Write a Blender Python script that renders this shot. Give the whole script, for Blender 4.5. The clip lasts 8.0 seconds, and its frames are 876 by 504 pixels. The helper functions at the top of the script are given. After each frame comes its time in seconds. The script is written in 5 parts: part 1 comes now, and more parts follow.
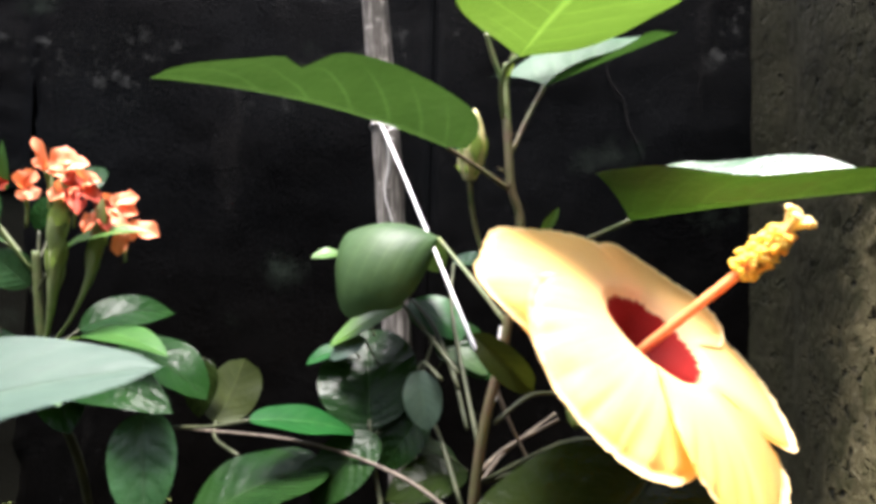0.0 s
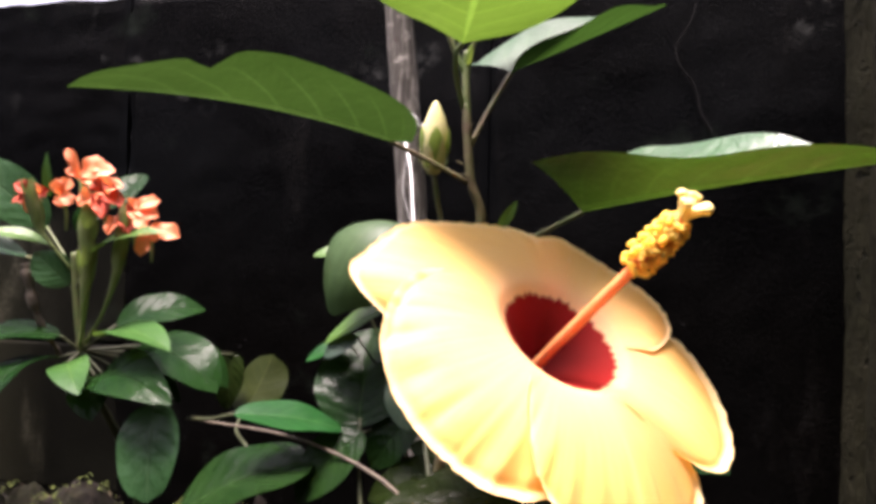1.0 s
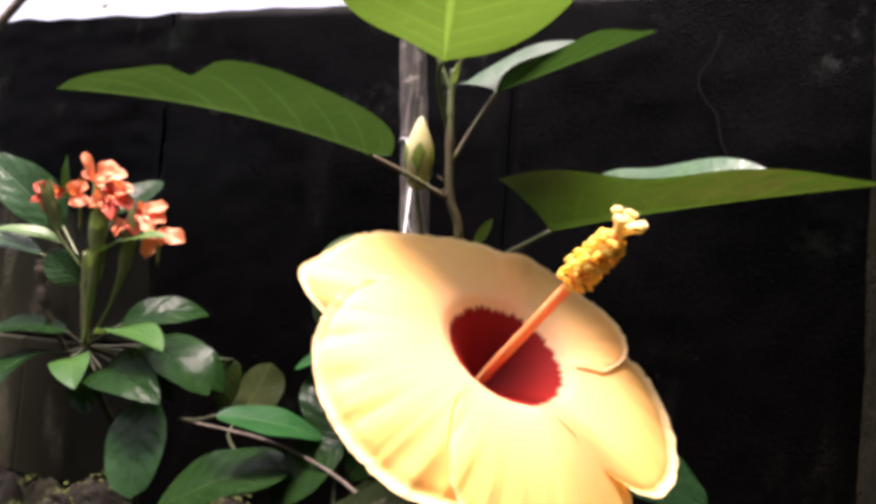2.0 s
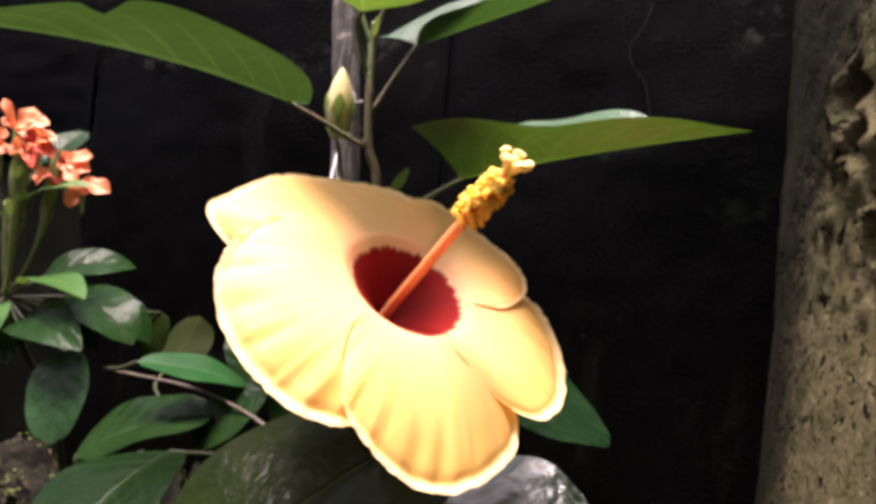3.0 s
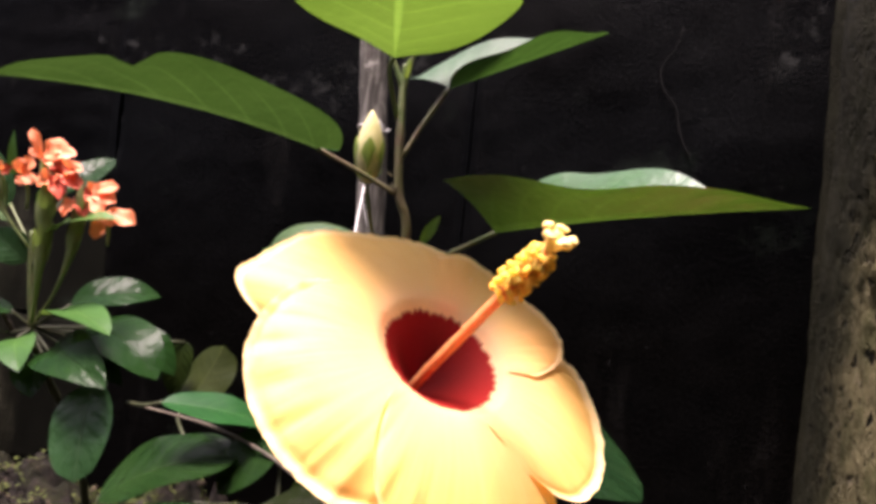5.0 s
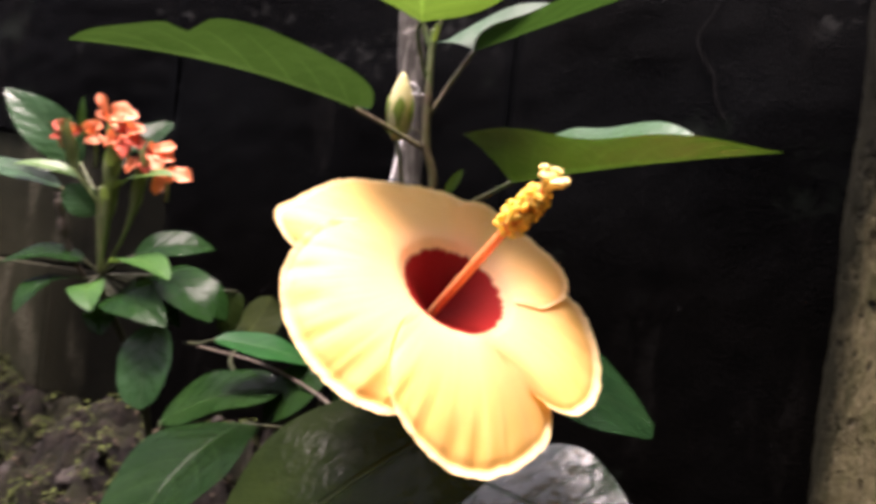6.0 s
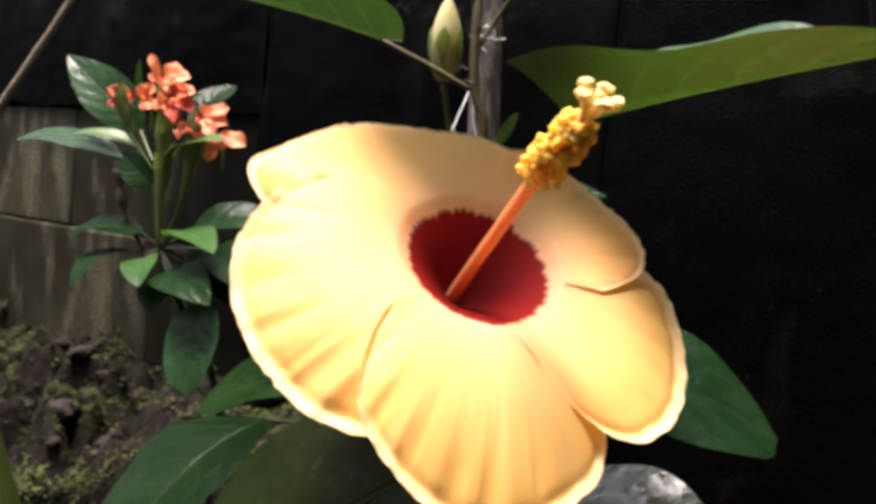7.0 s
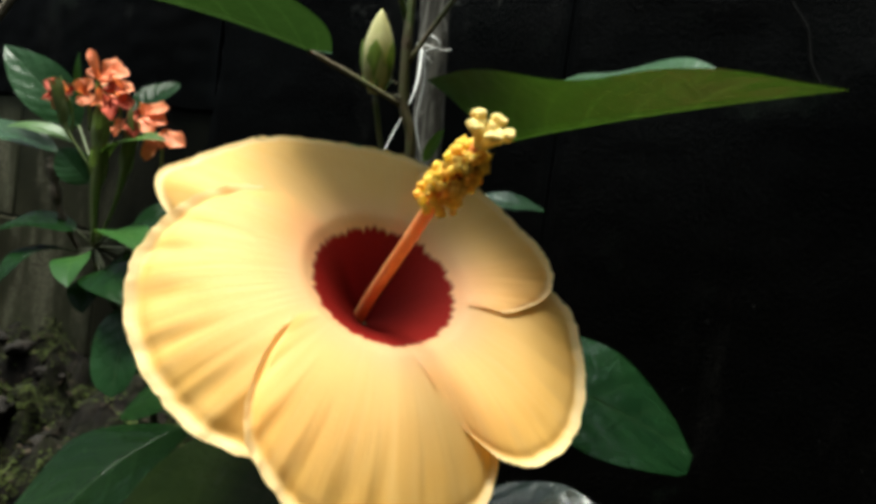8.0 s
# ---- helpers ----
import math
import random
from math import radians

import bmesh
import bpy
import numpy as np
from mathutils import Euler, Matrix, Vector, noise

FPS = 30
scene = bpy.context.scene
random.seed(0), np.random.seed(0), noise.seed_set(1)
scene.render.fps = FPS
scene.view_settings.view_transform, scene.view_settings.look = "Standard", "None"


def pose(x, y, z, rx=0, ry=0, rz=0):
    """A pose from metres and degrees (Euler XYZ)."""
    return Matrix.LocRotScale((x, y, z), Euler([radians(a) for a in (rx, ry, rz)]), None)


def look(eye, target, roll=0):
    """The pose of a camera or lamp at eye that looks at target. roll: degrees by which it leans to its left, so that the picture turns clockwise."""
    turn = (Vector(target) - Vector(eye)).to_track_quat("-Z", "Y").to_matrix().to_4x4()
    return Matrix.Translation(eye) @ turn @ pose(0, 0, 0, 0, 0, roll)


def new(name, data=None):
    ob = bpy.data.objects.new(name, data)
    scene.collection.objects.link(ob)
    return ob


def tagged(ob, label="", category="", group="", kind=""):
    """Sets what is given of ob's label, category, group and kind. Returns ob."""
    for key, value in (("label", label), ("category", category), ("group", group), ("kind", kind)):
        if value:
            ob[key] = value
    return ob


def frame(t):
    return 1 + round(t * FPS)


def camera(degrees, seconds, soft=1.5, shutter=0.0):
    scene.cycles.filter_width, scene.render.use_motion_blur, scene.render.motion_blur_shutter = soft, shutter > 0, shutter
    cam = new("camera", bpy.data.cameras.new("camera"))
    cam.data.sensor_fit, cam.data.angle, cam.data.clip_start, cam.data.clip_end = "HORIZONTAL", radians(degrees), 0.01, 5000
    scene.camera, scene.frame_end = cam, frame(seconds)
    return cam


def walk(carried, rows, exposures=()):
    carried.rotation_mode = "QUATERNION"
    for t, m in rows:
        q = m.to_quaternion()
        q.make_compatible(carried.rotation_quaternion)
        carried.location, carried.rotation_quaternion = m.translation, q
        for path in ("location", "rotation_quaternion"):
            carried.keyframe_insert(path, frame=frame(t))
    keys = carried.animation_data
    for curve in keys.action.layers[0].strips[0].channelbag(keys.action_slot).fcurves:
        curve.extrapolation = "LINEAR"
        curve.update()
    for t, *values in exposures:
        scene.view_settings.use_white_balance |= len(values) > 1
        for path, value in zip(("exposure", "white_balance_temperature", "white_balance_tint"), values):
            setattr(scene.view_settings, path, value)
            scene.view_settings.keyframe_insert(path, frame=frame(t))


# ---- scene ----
cam = camera(63.9, 8.0, soft=4.0, shutter=0.3)
PATH = [
    (0, (0.056, 0.059, 0.347), (0.007, 2.058, 0.4), 1.5),
    (0.2, (0.096, 0.065, 0.345), (-0.084, 2.056, 0.404), 1.1),
    (0.5, (0.121, 0.075, 0.354), (-0.147, 2.056, 0.407), 0.4),
    (0.8, (0.134, 0.077, 0.349), (-0.264, 2.036, 0.409), 1.0),
    (1, (0.145, 0.08, 0.348), (-0.3, 2.03, 0.39), 1.2),
    (1.2, (0.157, 0.083, 0.347), (-0.315, 2.026, 0.383), 1.9),
    (2.3, (0.183, 0.085, 0.340), (-0.395, 1.996, 0.464), 4.4),
    (2.5, (0.188, 0.082, 0.333), (-0.326, 2.013, 0.41), 4.4),
    (3, (0.198, 0.078, 0.333), (-0.227, 2.032, 0.372), 4.9),
    (3.2, (0.201, 0.077, 0.329), (-0.215, 2.034, 0.345), 4.8),
    (3.5, (0.201, 0.075, 0.333), (-0.22, 2.03, 0.368), 5.2),
    (4, (0.19, 0.083, 0.351), (-0.27, 2.028, 0.395), 5.0),
    (4.2, (0.186, 0.088, 0.356), (-0.279, 2.033, 0.397), 5.1),
    (5.3, (0.192, 0.081, 0.356), (-0.287, 2.023, 0.395), 5.7),
    (5.5, (0.196, 0.073, 0.35), (-0.272, 2.018, 0.374), 5.9),
    (5.7, (0.202, 0.062, 0.341), (-0.256, 2.009, 0.346), 5.8),
    (6, (0.211, 0.059, 0.345), (-0.397, 1.964, 0.293), 6.2),
    (6.3, (0.215, 0.079, 0.345), (-0.628, 1.891, 0.258), 6.9),
    (6.5, (0.21, 0.1, 0.346), (-0.629, 1.913, 0.264), 6.9),
    (6.7, (0.212, 0.122, 0.346), (-0.651, 1.923, 0.237), 5.9),
    (7, (0.219, 0.139, 0.342), (-0.706, 1.906, 0.187), 5.5),
    (7.3, (0.227, 0.145, 0.348), (-0.646, 1.938, 0.193), 5.7),
    (7.5, (0.231, 0.149, 0.35), (-0.631, 1.948, 0.201), 6.2),
    (7.8, (0.234, 0.146, 0.346), (-0.635, 1.939, 0.183), 6.8),
    (8, (0.234, 0.146, 0.35), (-0.6, 1.958, 0.207), 7.5),
]
walk(cam, [(t, look(eye, target, roll)) for t, eye, target, roll in PATH],
     exposures=[(0, 2.7, 5900, 20), (0.5, 2.52, 6100, 26), (2.3, 2.12, 6400, 34), (6.3, 2.19, 6400, 34), (7.0, 1.77, 6300, 26), (7.5, 1.38, 6200, 14), (8.0, 1.08, 6000, -1)])

# ---- sky and sun ----
SUN_DIR = Vector((-0.14, -0.12, 0.98)).normalized()
world = bpy.data.worlds.new("sky")
scene.world = world
world.use_nodes = True
wn = world.node_tree.nodes
sky = wn.new("ShaderNodeTexSky")
sky.sky_type = "NISHITA"
sky.sun_disc = False
sky.dust_density = 6.0
sky.air_density = 0.7
sky.sun_elevation = math.asin(SUN_DIR.z)
sky.sun_rotation = math.atan2(SUN_DIR.x, SUN_DIR.y)
haze = wn.new("ShaderNodeHueSaturation")
haze.inputs["Saturation"].default_value = 0.28
world.node_tree.links.new(sky.outputs[0], haze.inputs["Color"])
world.node_tree.links.new(haze.outputs[0], wn["Background"].inputs[0])
wn["Background"].inputs[1].default_value = 0.10
sun = new("sun", bpy.data.lights.new("sun", "SUN"))
sun.data.energy = 5.0
sun.data.angle = radians(22)
sun.data.color = (1.0, 0.91, 0.78)
sun.matrix_world = look((0, 0, 3), Vector((0, 0, 3)) - SUN_DIR)


# ---- node helpers ----
def material(name):
    m = bpy.data.materials.new(name)
    m.use_nodes = True
    return m, m.node_tree.nodes, m.node_tree.links, m.node_tree.nodes["Principled BSDF"]


def calc(nodes, links, op, a, b=None, c=None, clamp=False):
    n = nodes.new("ShaderNodeMath")
    n.operation = op
    n.use_clamp = clamp
    for i, v in enumerate((a, b, c)):
        if v is None:
            continue
        if isinstance(v, (int, float)):
            n.inputs[i].default_value = v
        else:
            links.new(v, n.inputs[i])
    return n.outputs[0]


def mixed(nodes, links, fac, a, b):
    n = nodes.new("ShaderNodeMix")
    n.data_type = "RGBA"
    for s, v in ((n.inputs[0], fac), (n.inputs[6], a), (n.inputs[7], b)):
        if isinstance(v, (int, float)):
            s.default_value = v
        elif isinstance(v, tuple):
            s.default_value = (*v, 1)
        else:
            links.new(v, s)
    return n.outputs[2]


def noise_tex(nodes, links, scale, detail=4, rough=0.6, coord="Object"):
    tc = nodes.new("ShaderNodeTexCoord")
    n = nodes.new("ShaderNodeTexNoise")
    n.inputs["Scale"].default_value = scale
    n.inputs["Detail"].default_value = detail
    n.inputs["Roughness"].default_value = rough
    links.new(tc.outputs[coord], n.inputs["Vector"])
    return n.outputs["Fac"]


def steps(nodes, links, fac, lo, hi):
    n = nodes.new("ShaderNodeMapRange")
    n.interpolation_type = "SMOOTHSTEP"
    links.new(fac, n.inputs[0])
    n.inputs[1].default_value, n.inputs[2].default_value = lo, hi
    return n.outputs[0]


def bumped(nodes, links, bsdf, height, strength, distance):
    b = nodes.new("ShaderNodeBump")
    b.inputs["Strength"].default_value = strength
    b.inputs["Distance"].default_value = distance
    links.new(height, b.inputs["Height"])
    links.new(b.outputs[0], bsdf.inputs["Normal"])
    return b.outputs[0]


def leaf_material(name, dark, light, vein, glow, gloss=0.3, through_share=0.35, ribs=7.0, spec=0.4, relief=0.0006):
    """A glossy leaf with a midrib and side veins, which lets some light through."""
    m, n, l, p = material(name)
    uv = n.new("ShaderNodeUVMap")
    sep = n.new("ShaderNodeSeparateXYZ")
    l.new(uv.outputs[0], sep.inputs[0])
    u, v = sep.outputs[0], sep.outputs[1]
    av = calc(n, l, "ABSOLUTE", calc(n, l, "SUBTRACT", calc(n, l, "MULTIPLY", v, 2.0), 1.0))
    mid = steps(n, l, av, 0.05, 0.015)
    run = calc(n, l, "SUBTRACT", calc(n, l, "POWER", u, 0.8), calc(n, l, "MULTIPLY", calc(n, l, "POWER", av, 1.3), 0.26))
    wave = calc(n, l, "SINE", calc(n, l, "MULTIPLY", run, 6.283 * ribs))
    side = calc(n, l, "MULTIPLY", steps(n, l, wave, 0.9, 1.0), steps(n, l, av, 0.95, 0.5))
    veins = calc(n, l, "MAXIMUM", mid, calc(n, l, "MULTIPLY", side, 0.55))
    big = noise_tex(n, l, 28, 3)
    fine = noise_tex(n, l, 420, 3)
    base = mixed(n, l, steps(n, l, big, 0.3, 0.7), dark, light)
    base = mixed(n, l, calc(n, l, "MULTIPLY", steps(n, l, fine, 0.45, 0.75), 0.3), base, tuple(c * 0.6 for c in dark))
    base = mixed(n, l, calc(n, l, "MULTIPLY", veins, 0.36), base, vein)
    l.new(base, p.inputs["Base Color"])
    spots = noise_tex(n, l, 60, 4)
    l.new(calc(n, l, "ADD", calc(n, l, "MULTIPLY", spots, 0.22), gloss - 0.08), p.inputs["Roughness"])
    p.inputs["Specular IOR Level"].default_value = spec
    swell = calc(n, l, "ADD", calc(n, l, "ADD", calc(n, l, "MULTIPLY", wave, -0.11), calc(n, l, "MULTIPLY", spots, 1.2)), calc(n, l, "ADD", calc(n, l, "MULTIPLY", mid, -1.2), calc(n, l, "ADD", calc(n, l, "MULTIPLY", noise_tex(n, l, 150, 2), 0.8), calc(n, l, "MULTIPLY", fine, 0.35))))
    nrm = bumped(n, l, p, swell, 0.5, relief)
    t = n.new("ShaderNodeBsdfTranslucent")
    l.new(mixed(n, l, calc(n, l, "MULTIPLY", veins, 0.6), mixed(n, l, steps(n, l, big, 0.25, 0.75), glow, tuple(c * 0.75 for c in glow)), tuple(min(1.0, c * 1.8 + 0.006) for c in glow)), t.inputs[0])
    l.new(nrm, t.inputs[1])
    ms = n.new("ShaderNodeMixShader")
    ms.inputs[0].default_value = through_share
    l.new(p.outputs[0], ms.inputs[1])
    l.new(t.outputs[0], ms.inputs[2])
    l.new(ms.outputs[0], n["Material Output"].inputs[0])
    return m


def plain_material(name, dark, light, rough=0.6, scale=60, bump=0.3, dist=0.001, spec=0.22, glow=None, share=0.3):
    m, n, l, p = material(name)
    big = noise_tex(n, l, scale, 4)
    fine = noise_tex(n, l, scale * 9, 4)
    base = mixed(n, l, steps(n, l, big, 0.3, 0.7), dark, light)
    base = mixed(n, l, calc(n, l, "MULTIPLY", steps(n, l, fine, 0.4, 0.8), 0.35), base, tuple(c * 0.55 for c in dark))
    l.new(base, p.inputs["Base Color"])
    l.new(calc(n, l, "ADD", calc(n, l, "MULTIPLY", fine, 0.25), rough - 0.12), p.inputs["Roughness"])
    p.inputs["Specular IOR Level"].default_value = spec
    bumped(n, l, p, calc(n, l, "ADD", big, calc(n, l, "MULTIPLY", fine, 0.5)), bump, dist)
    if glow:
        t = n.new("ShaderNodeBsdfTranslucent")
        t.inputs[0].default_value = (*glow, 1)
        ms = n.new("ShaderNodeMixShader")
        ms.inputs[0].default_value = share
        l.new(p.outputs[0], ms.inputs[1])
        l.new(t.outputs[0], ms.inputs[2])
        l.new(ms.outputs[0], n["Material Output"].inputs[0])
    return m


def petal_material():
    """Yellow petal with a dark red throat, a pink halo round it and fine ribs that run outwards."""
    m, n, l, p = material("hibiscus_petal")
    uv = n.new("ShaderNodeUVMap")
    uv.uv_map = "UVMap"
    sep = n.new("ShaderNodeSeparateXYZ")
    l.new(uv.outputs[0], sep.inputs[0])
    rho, ang = sep.outputs[0], sep.outputs[1]
    cmb = n.new("ShaderNodeCombineXYZ")
    l.new(calc(n, l, "MULTIPLY", ang, 26.0), cmb.inputs[0])
    l.new(calc(n, l, "MULTIPLY", rho, 3.0), cmb.inputs[1])
    rib = n.new("ShaderNodeTexNoise")
    rib.inputs["Scale"].default_value = 1.0
    rib.inputs["Detail"].default_value = 3
    l.new(cmb.outputs[0], rib.inputs["Vector"])
    jag = n.new("ShaderNodeTexNoise")
    jag.inputs["Scale"].default_value = 0.5
    jag.inputs["Detail"].default_value = 2.5
    l.new(cmb.outputs[0], jag.inputs["Vector"])
    r2 = calc(n, l, "ADD", rho, calc(n, l, "MULTIPLY", calc(n, l, "SUBTRACT", jag.outputs[0], 0.5), 0.07))
    uv2 = n.new("ShaderNodeUVMap")
    uv2.uv_map = "edge"
    sep2 = n.new("ShaderNodeSeparateXYZ")
    l.new(uv2.outputs[0], sep2.inputs[0])
    rim = steps(n, l, calc(n, l, "ADD", sep2.outputs[0], calc(n, l, "MULTIPLY", jag.outputs[0], 0.03)), 0.945, 0.99)
    eye = steps(n, l, r2, 0.303, 0.280)
    halo = steps(n, l, rho, 0.50, 0.28)
    mott = noise_tex(n, l, 70, 3)
    yellow = mixed(n, l, steps(n, l, mott, 0.3, 0.7), (0.88, 0.486, 0.108), (0.91, 0.530, 0.142))
    yellow = mixed(n, l, calc(n, l, "MULTIPLY", steps(n, l, rib.outputs[0], 0.44, 0.68), 0.18), yellow, (0.90, 0.64, 0.30))
    # Paler edge: light caught by the turned-up margin, put into the colour.
    yellow = mixed(n, l, calc(n, l, "MULTIPLY", rim, 0.5), yellow, (0.93, 0.80, 0.50))
    yellow = mixed(n, l, calc(n, l, "MULTIPLY", steps(n, l, calc(n, l, "ADD", rho, calc(n, l, "MULTIPLY", mott, 0.2)), 0.95, 0.45), 0.38), yellow, (0.93, 0.60, 0.31))
    base = mixed(n, l, calc(n, l, "MULTIPLY", halo, 0.5), yellow, (0.87, 0.46, 0.30))
    red = mixed(n, l, steps(n, l, rho, 0.05, 0.3), (0.11, 0.005, 0.004), (0.27, 0.014, 0.010))
    red = mixed(n, l, calc(n, l, "MULTIPLY", steps(n, l, rib.outputs[0], 0.45, 0.75), 0.22), red, (0.27, 0.016, 0.016))
    base = mixed(n, l, eye, base, red)
    l.new(base, p.inputs["Base Color"])
    p.inputs["Roughness"].default_value = 0.64
    l.new(calc(n, l, "SUBTRACT", 0.50, calc(n, l, "MULTIPLY", eye, 0.42)), p.inputs["Specular IOR Level"])
    nrm = bumped(n, l, p, calc(n, l, "ADD", rib.outputs[0], calc(n, l, "MULTIPLY", noise_tex(n, l, 190, 3), 0.5)), 0.22, 0.0008)
    t = n.new("ShaderNodeBsdfTranslucent")
    l.new(mixed(n, l, eye, (0.94, 0.55, 0.09), (0.30, 0.008, 0.01)), t.inputs[0])
    l.new(nrm, t.inputs[1])
    ms = n.new("ShaderNodeMixShader")
    ms.inputs[0].default_value = 0.40
    l.new(p.outputs[0], ms.inputs[1])
    l.new(t.outputs[0], ms.inputs[2])
    l.new(ms.outputs[0], n["Material Output"].inputs[0])
    return m


def wall_material(name="algae_and_shade_wall", dark=(0.00022, 0.00027, 0.00028), light=(0.0012, 0.0015, 0.0017), share=0.05, pale=(0.10, 0.095, 0.085), x_fade=(-9.0, -8.0), patches=0.58):
    """Old blockwork with algae and shade both in its near-black default colours, with paler bare patches and run marks.
    """
    m, n, l, p = material(name)
    tc = n.new("ShaderNodeTexCoord")
    mp = n.new("ShaderNodeMapping")
    mp.inputs["Scale"].default_value = (1.0, 1.0, 0.28)
    l.new(tc.outputs["Object"], mp.inputs[0])
    runs = n.new("ShaderNodeTexNoise")
    runs.inputs["Scale"].default_value = 16
    runs.inputs["Detail"].default_value = 6
    runs.inputs["Roughness"].default_value = 0.65
    l.new(mp.outputs[0], runs.inputs["Vector"])
    big = noise_tex(n, l, 5, 5)
    fine = noise_tex(n, l, 240, 5, 0.7)
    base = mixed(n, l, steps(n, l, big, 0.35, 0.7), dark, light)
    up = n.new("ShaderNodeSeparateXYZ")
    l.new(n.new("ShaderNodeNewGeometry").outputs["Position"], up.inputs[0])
    # Browner towards the bottom, with an uneven edge.
    browner = steps(n, l, calc(n, l, "SUBTRACT", up.outputs[2], calc(n, l, "MULTIPLY", big, 0.3)), 0.32, 0.10)
    base = mixed(n, l, calc(n, l, "MULTIPLY", browner, 0.6 if x_fade[0] < -1 else 0.15), base, tuple(c * k for c, k in zip(light, (0.9, 0.55, 0.30))))
    bare = calc(n, l, "MULTIPLY", steps(n, l, runs.outputs[0], patches, patches + 0.16), steps(n, l, fine, 0.35, 0.6))
    # Towards +x the blocks fade to near black and lose their pale patches.
    leftward = steps(n, l, calc(n, l, "ADD", up.outputs[0], calc(n, l, "MULTIPLY", big, 0.2)), *x_fade)
    if x_fade[0] > -1:
        base = mixed(n, l, calc(n, l, "MAXIMUM", leftward, 0.12), (0.0006, 0.0007, 0.0008), base)
    base = mixed(n, l, calc(n, l, "MULTIPLY", calc(n, l, "MULTIPLY", bare, leftward), share), base, pale)
    base = mixed(n, l, calc(n, l, "MULTIPLY", steps(n, l, noise_tex(n, l, 9, 5), 0.6, 0.8), 0.5), base, (0.020, 0.028, 0.020))
    sep = n.new("ShaderNodeSeparateXYZ")
    l.new(tc.outputs["Object"], sep.inputs[0])
    crust = calc(n, l, "MULTIPLY", steps(n, l, noise_tex(n, l, 8, 4), 0.57, 0.66), steps(n, l, noise_tex(n, l, 60, 6, 0.75), 0.50, 0.66))
    crust = calc(n, l, "MULTIPLY", crust, steps(n, l, sep.outputs[2], 0.46, 0.62))
    base = mixed(n, l, calc(n, l, "MULTIPLY", crust, 0.6), base, (0.050, 0.052, 0.048))
    speck = steps(n, l, noise_tex(n, l, 140, 2), 0.74, 0.78)
    base = mixed(n, l, calc(n, l, "MULTIPLY", speck, 0.3), base, (0.05, 0.05, 0.048))
    p.inputs["Specular IOR Level"].default_value = 0.02
    l.new(base, p.inputs["Base Color"])
    l.new(calc(n, l, "ADD", calc(n, l, "MULTIPLY", fine, 0.3), 0.38), p.inputs["Roughness"])
    bumped(n, l, p, calc(n, l, "ADD", calc(n, l, "MULTIPLY", fine, 0.6), runs.outputs[0]), 0.6, 0.004)
    return m


def plaster_material():
    """Rough grey-brown concrete with green algae, dark pits and shade painted into the corner by the back wall."""
    m, n, l, p = material("rough_mossy_concrete")
    big = noise_tex(n, l, 6, 5)
    mid = noise_tex(n, l, 40, 5, 0.65)
    fine = noise_tex(n, l, 170, 5, 0.7)
    pits = noise_tex(n, l, 110, 3, 0.6)
    base = mixed(n, l, steps(n, l, big, 0.35, 0.65), (0.058, 0.052, 0.025), (0.106, 0.094, 0.047))
    base = mixed(n, l, calc(n, l, "MULTIPLY", steps(n, l, mid, 0.48, 0.64), 0.7), base, (0.072, 0.073, 0.028))
    base = mixed(n, l, calc(n, l, "MULTIPLY", steps(n, l, fine, 0.56, 0.70), 0.75), base, (0.22, 0.195, 0.125))
    base = mixed(n, l, steps(n, l, pits, 0.40, 0.31), base, (0.004, 0.0036, 0.0024))
    holes = noise_tex(n, l, 62, 2, 0.5)
    base = mixed(n, l, steps(n, l, holes, 0.335, 0.285), base, (0.003, 0.0027, 0.0018))
    chips = noise_tex(n, l, 75, 3, 0.6)
    base = mixed(n, l, calc(n, l, "MULTIPLY", steps(n, l, chips, 0.62, 0.70), 0.55), base, (0.20, 0.172, 0.112))
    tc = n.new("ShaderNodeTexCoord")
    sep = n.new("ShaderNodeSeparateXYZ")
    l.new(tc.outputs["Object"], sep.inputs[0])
    # Corner shade in the colour, reaching further out towards the top.
    corner_shade = calc(n, l, "ADD", sep.outputs[1], calc(n, l, "MULTIPLY", calc(n, l, "ADD", big, mid), 0.11))
    corner_shade = calc(n, l, "ADD", corner_shade, calc(n, l, "MULTIPLY", steps(n, l, sep.outputs[2], 0.30, 0.50), 0.10))
    base = mixed(n, l, calc(n, l, "MULTIPLY", steps(n, l, corner_shade, 0.585, 0.690), 0.93), base, (0.0035, 0.0042, 0.0022))
    base = mixed(n, l, calc(n, l, "MULTIPLY", steps(n, l, fine, 0.44, 0.32), 0.8), base, (0.014, 0.013, 0.007))
    l.new(base, p.inputs["Base Color"])
    p.inputs["Roughness"].default_value = 0.92
    p.inputs["Specular IOR Level"].default_value = 0.04
    bumped(n, l, p, calc(n, l, "ADD", calc(n, l, "MULTIPLY", mid, 0.35), calc(n, l, "ADD", fine, calc(n, l, "ADD", steps(n, l, pits, 0.31, 0.42), steps(n, l, holes, 0.28, 0.36)))), 1.0, 0.0045)
    return m


